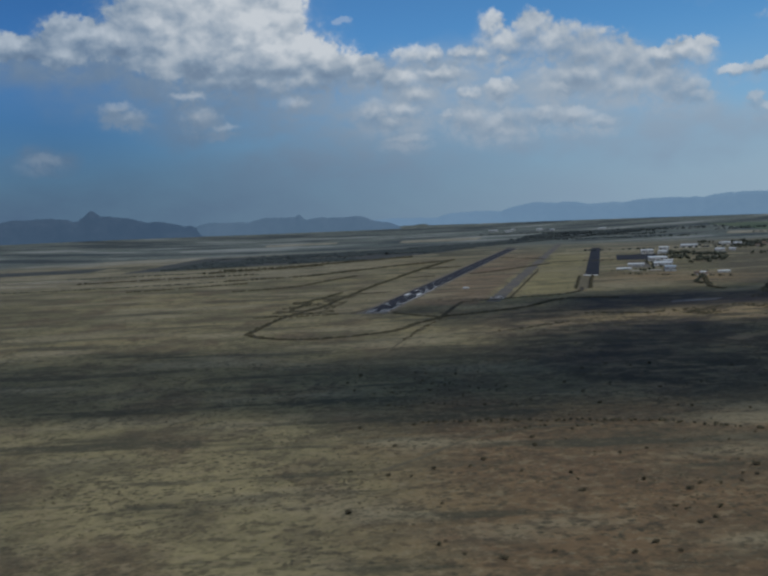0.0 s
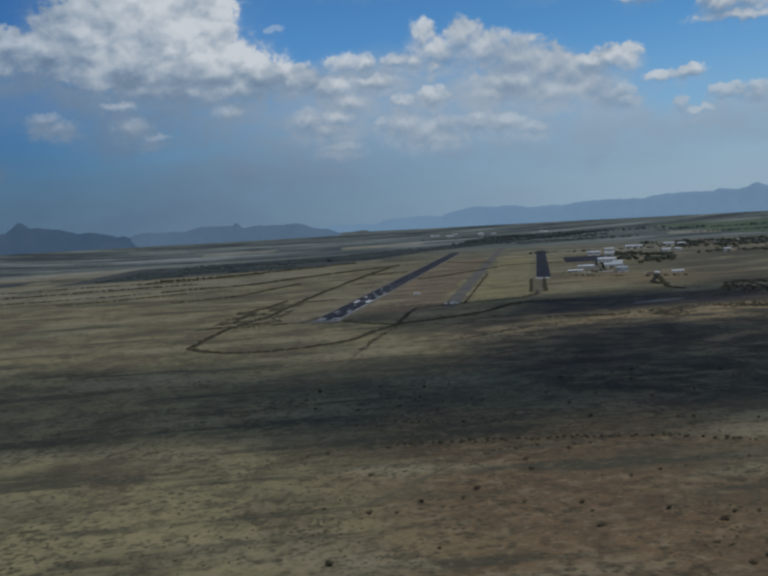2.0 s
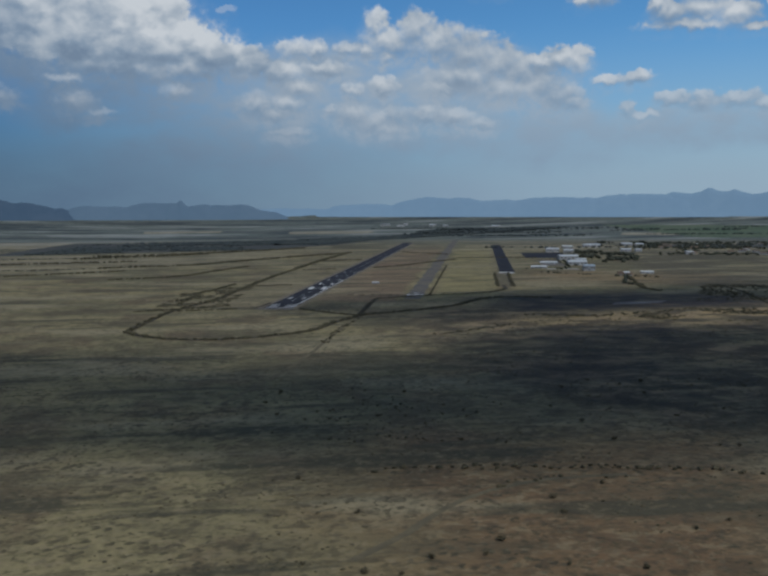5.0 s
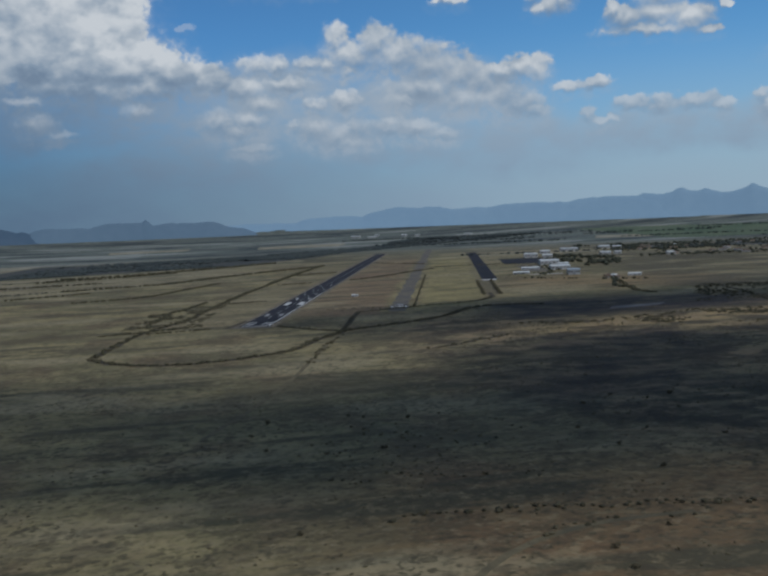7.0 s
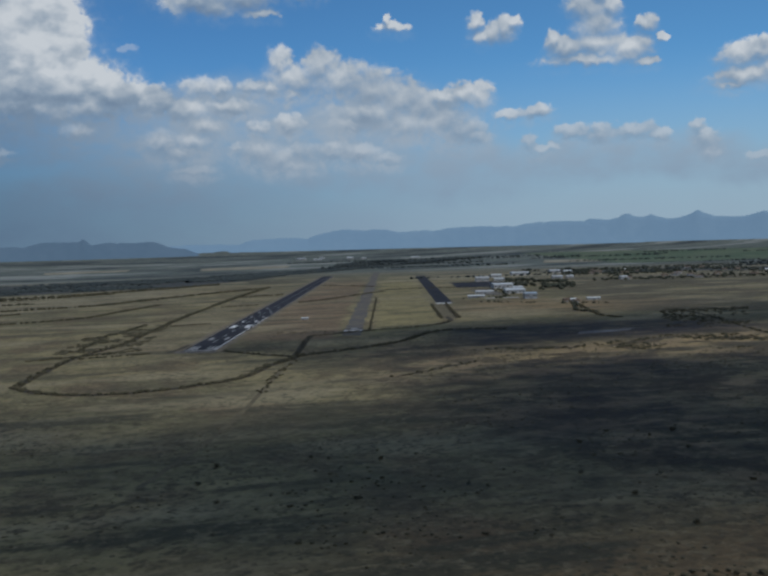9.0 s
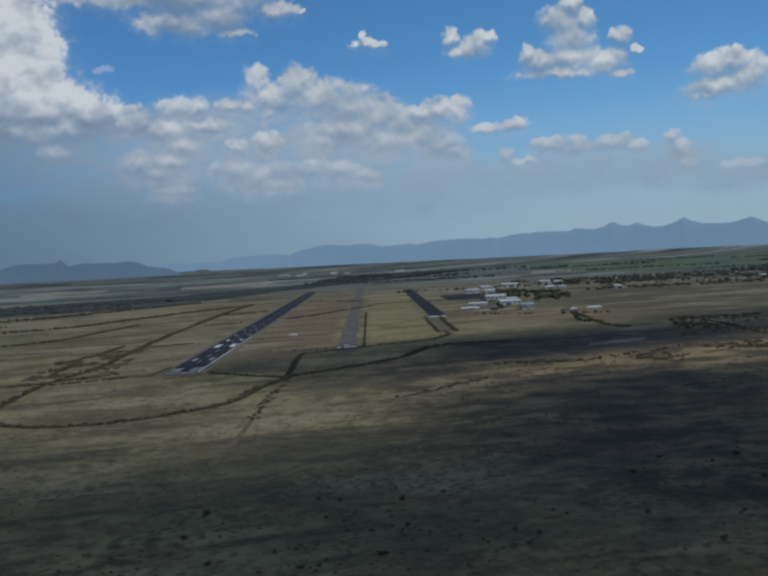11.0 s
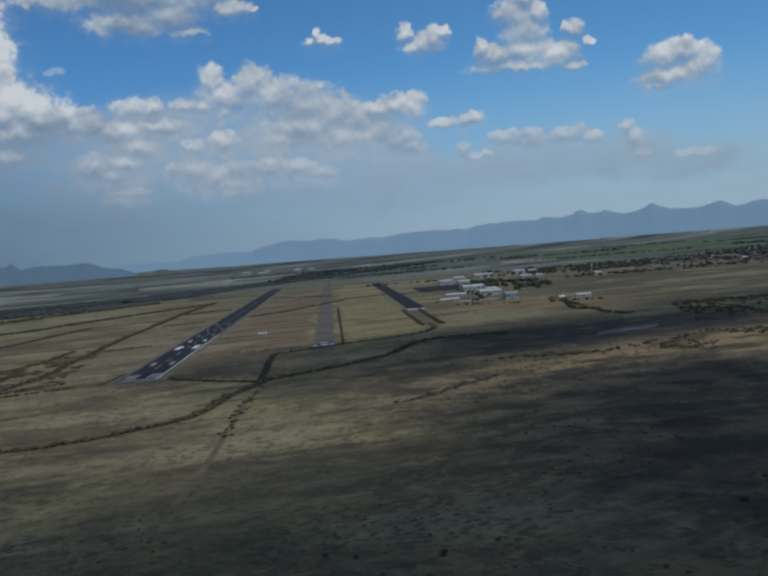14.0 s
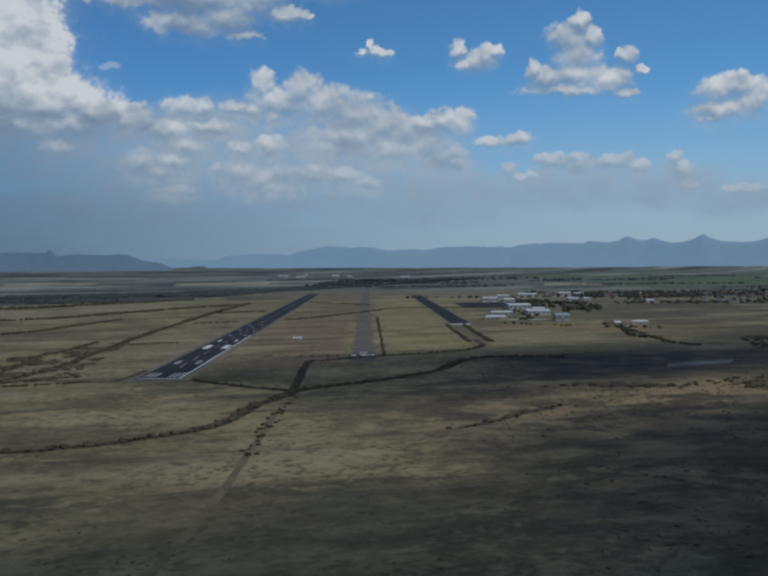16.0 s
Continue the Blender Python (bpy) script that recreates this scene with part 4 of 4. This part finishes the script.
# ---- plots that stand out on the plain ----
def plot(label, corners, mat, category="field", lift=0.12):
    """A field over the plain, following its climb."""
    a, b, c, d = (Vector((*q, 0)) for q in corners)
    bm = bmesh.new()
    n = 14
    g = [[None] * (n + 1) for _ in range(n + 1)]
    for i in range(n + 1):
        for j in range(n + 1):
            s, t = i / n, j / n
            q = (a.lerp(b, s)).lerp(d.lerp(c, s), t)
            w = min(18, (b - a).length * 0.08) * noise.noise(q * 0.006) if 0 < i < n or 0 < j < n else 0
            p = far(q.x + w, q.y + w)
            g[i][j] = bm.verts.new(p + Vector((0, 0, lift + (0.5 if p.z > 0 else 0))))
    for i in range(n):
        for j in range(n):
            bm.faces.new((g[i][j], g[i + 1][j], g[i + 1][j + 1], g[i][j + 1]))
    edge = bmesh.ops.extrude_edge_only(bm, edges=[e for e in bm.edges if e.is_boundary])
    for w in edge["geom"]:
        if isinstance(w, bmesh.types.BMVert):
            w.co.z -= lift + 0.6
    bmesh.ops.recalc_face_normals(bm, faces=bm.faces)
    return tagged(part("plot", bm, mat), label, category, kind="structure")


plot("green irrigated crop field on the plain", [(1700, 3300), (2700, 3000), (4400, 5200), (2500, 6300)], GREEN_CROP)
plot("green irrigated crop field on the plain", [(2900, 2700), (3600, 2500), (5600, 4600), (4500, 5200)], GREEN_CROP)
plot("pale straw field", [(1560, 3700), (1900, 3600), (2100, 4000), (1740, 4100)], HAY)
plot("pale straw field", [(2350, 5100), (2800, 5000), (3200, 6000), (2700, 6300)], HAY)
plot("pale straw field", [(-420, 4600), (-60, 4650), (-60, 5000), (-440, 4950)], HAY)
plot("pale straw field", [(240, 4300), (620, 4350), (700, 4800), (280, 4750)], HAY)
plot("pale straw field", [(-900, 3100), (-560, 3160), (-520, 3420), (-900, 3380)], HAY)
plot("pale bare clay pan in the dark land", [(440, 984), (505, 996), (528, 1022), (455, 1008)], CLAY)
plot("dark field on the plain", [(-620, 2430), (80, 2640), (420, 3100), (-520, 3300)], DARK_FIELD)
plot("dark field on the plain", [(120, 2960), (560, 3420), (820, 3900), (120, 3440)], DARK_FIELD)
plot("dark field on the plain", [(-1300, 2500), (-760, 2560), (-740, 2800), (-1300, 2760)], DARK_FIELD)
plot("dark field on the plain", [(620, 3500), (1100, 4100), (1220, 4500), (700, 4050)], DARK_FIELD)
plot("dark field on the plain", [(1180, 2500), (1700, 2300), (1800, 2480), (1260, 2700)], DARK_FIELD)


# ---- woods and scrub ----
def spots(seed, count, corners, w0, w1, h, gap=0.0, scale=0.01):
    """Places scattered over a four-cornered piece of plan, in drifts."""
    rng = random.Random(seed)
    a, b, c, d = (Vector((*q, 0)) for q in corners)
    out = []
    while len(out) < count:
        s, t = rng.random(), rng.random()
        q = (a.lerp(b, s)).lerp(d.lerp(c, s), t)
        if noise.noise(Vector((q.x * scale, q.y * scale, seed))) < gap + rng.uniform(-0.25, 0.25):
            continue
        p = far(q.x, q.y)
        w = rng.uniform(w0, w1)
        out.append((p.x, p.y, p.z, w, w * h * rng.uniform(0.7, 1.3)))
    return out


def row_spots(seed, pts, step, wander, w0, w1, h):
    rng = random.Random(seed)
    out = []
    for p in smooth_line(pts, step):
        if rng.random() < 0.75:
            q = far(p.x + rng.uniform(-wander, wander), p.y + rng.uniform(-wander, wander))
            w = rng.uniform(w0, w1)
            out.append((q.x, q.y, q.z, w, w * h))
    return out


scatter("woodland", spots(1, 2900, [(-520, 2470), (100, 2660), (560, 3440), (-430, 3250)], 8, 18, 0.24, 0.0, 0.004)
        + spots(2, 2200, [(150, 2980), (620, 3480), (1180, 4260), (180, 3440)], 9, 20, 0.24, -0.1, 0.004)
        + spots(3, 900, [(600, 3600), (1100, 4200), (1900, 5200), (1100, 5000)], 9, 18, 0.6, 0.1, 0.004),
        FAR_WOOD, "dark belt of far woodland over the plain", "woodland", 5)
scatter("woodland", spots(4, 700, [(1000, 2100), (1500, 1900), (2200, 2700), (1500, 3000)], 5, 11, 0.5, 0.12, 0.006)
        + spots(5, 190, [(740, 1830), (840, 1800), (1000, 2280), (860, 2330)], 6, 12, 0.65, 0.0, 0.01)
        + spots(6, 330, [(1100, 2400), (1400, 2300), (1500, 2800), (1150, 2900)], 6, 13, 0.6, 0.0, 0.01)
        + spots(7, 600, [(1500, 1500), (2300, 1300), (2900, 2300), (2000, 2700)], 6, 12, 0.5, 0.15, 0.006)
        + [(*(field(u + 5 * math.sin(i * 7.1), v + 6 * math.sin(i * 3.7))).xy, 0.0, 5 + 3 * math.sin(i * 2.3), 3.4 + 1.4 * math.sin(i * 1.7))
           for i, (u, v) in enumerate([(780 + 9 * j, 398 + 3 * (j % 5)) for j in range(26)] + [(1090 + 12 * j, 446 + 4 * (j % 4)) for j in range(22)] + [(690 + 6 * j, 372 + 2 * j) for j in range(12)])],
        WOOD_LEAF, "dark trees round the airfield buildings and town", "trees", 6)
lines = []
rng = random.Random(77)
for i in range(34):
    # tree lines along the plots of the eastern plain
    x, y, run, lean = rng.uniform(700, 3300), rng.uniform(2350, 5400), rng.uniform(160, 700), rng.uniform(-0.35, 0.1)
    lines += row_spots(200 + i, [(x, y), (x + run / 2, y + run / 2 * lean), (x + run, y + run * lean)], 9, 9, 6, 13, 0.5)
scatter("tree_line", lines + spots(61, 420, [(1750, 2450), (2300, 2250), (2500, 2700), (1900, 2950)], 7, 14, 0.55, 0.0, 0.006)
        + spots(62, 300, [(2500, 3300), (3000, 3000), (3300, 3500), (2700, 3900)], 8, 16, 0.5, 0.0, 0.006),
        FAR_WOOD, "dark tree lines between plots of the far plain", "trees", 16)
scatter("weed_bank", row_spots(41, [(272, 1762), (330, 1815), (400, 1910), (490, 2020)], 3, 3, 3.0, 5.0, 0.55) + row_spots(42, [(430, 2400), (480, 2335), (520, 2240)], 4, 4, 3.5, 6, 0.5)
        + row_spots(43, [(505, 2080), (600, 2070), (680, 2040)], 4, 4, 3, 5, 0.5) + row_spots(44, [(117, 1750), (160, 1920), (205, 2090), (300, 2420)], 2.2, 3, 4, 6.5, 0.62)
        + row_spots(45, [(33, 1400), (70, 1560), (117, 1750)], 2.2, 3, 3, 5, 0.6) + row_spots(46, [(-260, 1850), (-190, 1880), (-78, 1925), (5, 2045), (156, 2230), (280, 2360)], 2.4, 4, 4, 7, 0.65)
        + row_spots(47, [(-200, 1530), (-96, 1585), (-33, 1720), (30, 1860)], 2.2, 3, 3, 5, 0.62) + row_spots(48, [(-330, 2330), (-160, 2380), (10, 2520), (200, 2700)], 2.8, 5, 5, 9, 0.65)
        + row_spots(49, [(30, 1352), (58, 1362), (86, 1366)], 2, 2, 2.5, 4, 0.5) + row_spots(50, [(-420, 1640), (-330, 1680), (-200, 1760)], 2.2, 4, 3, 5, 0.6) + row_spots(56, [(129, 1722), (160, 1728), (190, 1730)], 2, 2, 2.5, 4, 0.6) + row_spots(57, [(179, 2008), (230, 2030), (280, 2046)], 2.4, 2, 3, 5, 0.6)
        + row_spots(58, [(-360, 2224), (-280, 2265), (-200, 2292), (-60, 2400)], 2.6, 4, 4, 8, 0.6) + row_spots(59, [(-620, 1990), (-420, 2040), (-208, 2086)], 2.6, 4, 4, 7, 0.6)
        + row_spots(51, [tuple(field(300, 253).xy), tuple(field(450, 253).xy), tuple(field(590, 253).xy)], 3, 2, 2, 4, 0.6)
        + row_spots(52, [tuple(field(300, 276).xy), tuple(field(450, 276).xy), tuple(field(590, 276).xy)], 3, 2, 2.5, 4.5, 0.6)
        + row_spots(53, [tuple(field(150, 161).xy), tuple(field(450, 161).xy), tuple(field(800, 161).xy)], 5, 1.5, 1.5, 3, 0.5)
        + row_spots(54, [(610, 900), (650, 1030), (680, 1120), (700, 1215)], 4, 3, 2, 4, 0.5) + row_spots(55, [(150, 1180), (205, 1166), (255, 1152)], 4, 3, 1.5, 3, 0.4),
        SCRUB, "dark weedy banks along tracks of the airfield", "scrub", 15)
scatter("hedge", row_spots(8, [(590, 1250), (588, 1300), (640, 1420)], 5, 3, 3, 6, 0.7) + row_spots(9, [(630, 1440), (655, 1425), (690, 1400)], 5, 4, 3, 6, 0.7)
        + row_spots(10, [(540, 1650), (610, 1690)], 6, 2, 2.5, 4.5, 0.7) + row_spots(11, [(600, 1480), (540, 1560)], 8, 3, 3, 6, 0.6)
        + row_spots(12, [(-260, 1850), (-78, 1925), (156, 2230)], 16, 4, 3, 7, 0.6) + row_spots(13, [(300, 2420), (205, 2090), (117, 1750)], 18, 4, 3, 6, 0.6)
        + row_spots(14, [(-700, 2200), (-400, 2260), (-100, 2430), (200, 2700)], 3.5, 6, 3, 7, 0.4)
        + row_spots(15, [(-900, 1750), (-600, 1780), (-260, 1850)], 3.0, 5, 2.5, 6, 0.4),
        WOOD_LEAF, "dark hedges along tracks and farm plots", "hedge", 7)
scatter("thicket", row_spots(70, [(657, 1489), (638, 1405), (598, 1280), (575, 1190), (580, 1150)], 2.2, 4, 2.5, 5.5, 0.5) + row_spots(71, [(649, 1458), (660, 1500), (690, 1540)], 2.5, 5, 2.5, 5, 0.6)
        + spots(72, 420, [(560, 1010), (660, 1000), (800, 1215), (680, 1235)], 2, 5, 0.3, 0.05, 0.012)
        + spots(73, 260, [(400, 830), (520, 800), (640, 900), (480, 940)], 2, 5, 0.28, 0.1, 0.015)
        + row_spots(74, [(300, 905), (360, 880), (430, 890), (520, 930)], 3.0, 6, 2, 5, 0.35),
        SCRUB, "dark green thicket along the farm track and stony land", "scrub", 18)
scatter("track_verge", row_spots(31, [(-97, 828), (-80, 795), (-55, 771), (-25, 760), (12, 766), (45, 783), (68, 800), (84, 828), (102, 872), (117, 895), (134, 926), (155, 944), (184, 958),
                                      (218, 980), (252, 1007), (278, 1040), (304, 1083), (330, 1103), (366, 1104), (400, 1084)], 1.3, 3.4, 2.2, 4.4, 0.5)
        + row_spots(32, [(-97, 828), (-86, 910), (-66, 1020), (-45, 1075), (-20, 1150), (5, 1270), (33, 1400)], 2.0, 3.2, 2.0, 4.4, 0.5)
        + row_spots(33, [(76, 1014), (84, 998), (97, 979), (110, 958), (134, 930)], 1.2, 2.6, 1.8, 3.4, 0.5)
        + row_spots(34, [(128, 905), (140, 955), (152, 1005), (166, 1064), (181, 1120)], 2.5, 2.6, 1.3, 2.8, 0.45)
        + row_spots(35, [(181, 1120), (222, 1136), (255, 1149), (290, 1160), (345, 1180), (380, 1230)], 1.6, 2.6, 1.8, 3.4, 0.5)
        + row_spots(36, [(126, 890), (108, 835), (96, 790), (88, 760), (76, 715)], 5.0, 4, 1.6, 3.4, 0.5)
        + row_spots(37, [(186, 760), (205, 770), (228, 788), (250, 806), (272, 818)], 3.0, 4, 1.4, 3.2, 0.5),
        SCRUB, "dark weeds and low bushes along the tracks", "scrub", 12)
scatter("rough_scrub", spots(16, 420, [(-100, 1020), (-10, 1050), (40, 1420), (-60, 1240)], 3, 8, 0.15, 0.12, 0.03)
        + row_spots(17, [(-110, 1015), (-60, 1030), (-5, 1060)], 1.6, 2, 2.5, 5, 0.4) + row_spots(60, [(-60, 1010), (-30, 1016), (4, 1022)], 1.6, 2, 2.5, 5, 0.4) + row_spots(61, [(-66, 1080), (-58, 1140), (-46, 1210)], 2.0, 3, 2.5, 5, 0.4) + row_spots(18, [(-70, 1220), (-40, 1260), (5, 1400)], 2.0, 3, 3, 6, 0.4),
        SCRUB, "rough dark scrub in old earthworks beside the runway", "scrub", 8)
scatter("near_scrub", spots(19, 2600, [(-120, 120), (420, 60), (620, 620), (-160, 620)], 0.6, 1.7, 0.30, 0.05, 0.02)
        + spots(20, 1100, [(150, 420), (520, 330), (700, 900), (200, 900)], 0.7, 2.2, 0.28, 0.05, 0.015)
        + spots(21, 600, [(200, 720), (480, 700), (720, 1150), (280, 1130)], 0.9, 2.6, 0.26, 0.08, 0.012)
        + spots(22, 90, [(40, 360), (150, 350), (160, 470), (30, 480)], 0.9, 2.2, 0.45, 0.0, 0.03)
        + row_spots(23, [(55, 303), (80, 312), (110, 306), (140, 301), (169, 296), (197, 288), (223, 277), (262, 250)], 2.3, 3.2, 0.8, 3.2, 0.6)
        + row_spots(24, [(108, 276), (125, 283), (150, 284), (172, 281)], 3.2, 3.0, 0.7, 2.6, 0.6),
        DRY_SCRUB, "dark thorny scrub dotted over dry grass", "scrub", 9)


# ---- single shrubs ----
def shrub_meshes(seed, spread, height):
    """Stems, and a crown of many small leaf sprays."""
    rng = random.Random(seed)
    stem, crown = bmesh.new(), bmesh.new()
    tips = []
    for i in range(7):
        a, r = rng.uniform(0, 6.283), spread * rng.uniform(0.25, 0.8)
        tip = Vector((r * math.cos(a), r * math.sin(a), height * rng.uniform(0.5, 0.9)))
        tips.append(tip)
        side = Vector((-math.sin(a), math.cos(a), 0)) * 0.06
        q = [stem.verts.new(p) for p in (side, -side, Vector((0.08, 0, -0.05)))]
        t = stem.verts.new(tip)
        for j in range(3):
            stem.faces.new((q[j], q[(j + 1) % 3], t))
    for i in range(150):
        p = rng.choice(tips) * rng.uniform(0.55, 1.1) + Vector((rng.gauss(0, 0.22), rng.gauss(0, 0.22), rng.gauss(0, 0.16))) * spread
        p.z = max(p.z, 0.08)
        m = Euler((rng.uniform(-1, 1), rng.uniform(-1, 1), rng.uniform(0, 6.283))).to_matrix()
        s = spread * rng.uniform(0.09, 0.2)
        crown.faces.new([crown.verts.new(p + m @ Vector((x * s, y * s * 0.6, 0))) for x, y in ((-1, 0), (0, -1), (1, 0), (0, 1))])
    return mesh_of("stems", stem, STEM), mesh_of("crown", crown, DRY_SCRUB)


kinds = [shrub_meshes(s, w, h) for s, w, h in ((1, 1.2, 1.1), (2, 1.5, 1.0), (3, 0.9, 1.2), (4, 1.8, 1.3))]
rng = random.Random(5)
near = [(170, 294), (277, 404), (145, 248), (93, 211), (109, 185), (131, 146), (133, 165), (163, 160), (182, 218), (164, 117), (167, 112), (178, 140), (186, 149), (167, 94), (62, 86), (59, 83), (68, 70), (82, 64), (102, 68), (142, 73), (148, 62), (131, 63), (230, 228), (224, 176), (217, 159), (206, 150), (195, 147), (182, 113), (175, 99), (43, 189), (54, 185), (67, 198), (154, 272), (243, 392), (234, 325), (243, 323), (251, 244)]
near += [(97, 793), (90, 764), (78, 721), (108, 835), (121, 871)]
near += [(rng.uniform(20, 330), rng.uniform(110, 520)) for _ in range(45)]
for i, (x, y) in enumerate(near):
    e = new("shrub")
    s = rng.uniform(0.9, 1.4)
    e.matrix_world = pose(x, y, 0, 0, 0, rng.uniform(0, 360)) @ Matrix.Diagonal((s, s, s, 1))
    tagged(e, "dark olive thorn shrub on dry brown ground", "shrub", "shrubs of the near grassland")
    for nm, me in zip(("stems", "crown"), kinds[i % 4]):
        part(nm, me, None, e)


# ---- cumulus over the land, whose shade lies on it ----
def cloud_material(dense):
    """Cloud that thins out to wisps at its rim."""
    m, k, p = material("cloud_mist")
    at = k.node("ShaderNodeTexCoord").outputs["Object"]
    rag = k.noise(at, 2.2, 6.0, 0.6)
    rim = k.vec("LENGTH", k.vec("MULTIPLY", at, (1.0, 1.0, 0.0)))
    body = k.math("ADD", k.math("SUBTRACT", 1.0, rim), k.math("MULTIPLY", k.math("SUBTRACT", rag, 0.5), 1.1))
    k.t.links.new(k.smooth(body, 0.0, 0.45, 0.0, dense), p.inputs["Alpha"])
    p.inputs["Base Color"].default_value = (0.85, 0.85, 0.86, 1.0)
    return m


MIST = cloud_material(0.50)
cloud_count = 0


def cumulus(x, y, rx, ry, turn=0.0, base=820.0):
    """One flat-bottomed cloud of many billows. x, y, rx, ry: the middle and half sizes of its shade on the ground."""
    global cloud_count
    cloud_count += 1
    bm = bmesh.new()
    bmesh.ops.create_icosphere(bm, subdivisions=5, radius=1.0)
    off = Vector((cloud_count * 4.7, 1.3, 0))
    for w in bm.verts:
        n = noise.noise(w.co * 2.3 + off) * 0.16 + abs(noise.noise(w.co * 5.5 - off)) * 0.12
        w.co *= 1 + n
        w.co.z = w.co.z * (0.6 if w.co.z > 0 else 0.12)
    for f in bm.faces:
        f.smooth = True
    ob = part("cloud", bm, MIST)
    ob.matrix_world = Matrix.Translation(Vector((x, y, 0)) + sun_way * (base / sun_way.z)) @ pose(0, 0, 0, 0, 0, turn) @ Matrix.Diagonal((rx * 1.15, ry * 1.15, 130, 1))
    return tagged(ob, "white flat-bottomed cumulus cloud drifting over the plain", "cloud", "clouds over the plain")


cumulus(-190, 510, 330, 190, -6)
cumulus(210, 490, 290, 140, 8)
cumulus(235, 388, 270, 125, 4, 840)
cumulus(350, 690, 170, 80, 12, 800)
cumulus(430, 530, 300, 200, 10, 860)
cumulus(285, 1005, 225, 160, 8, 840)
cumulus(520, 1080, 260, 110, -4)
cumulus(850, 1130, 270, 140, 0, 860)
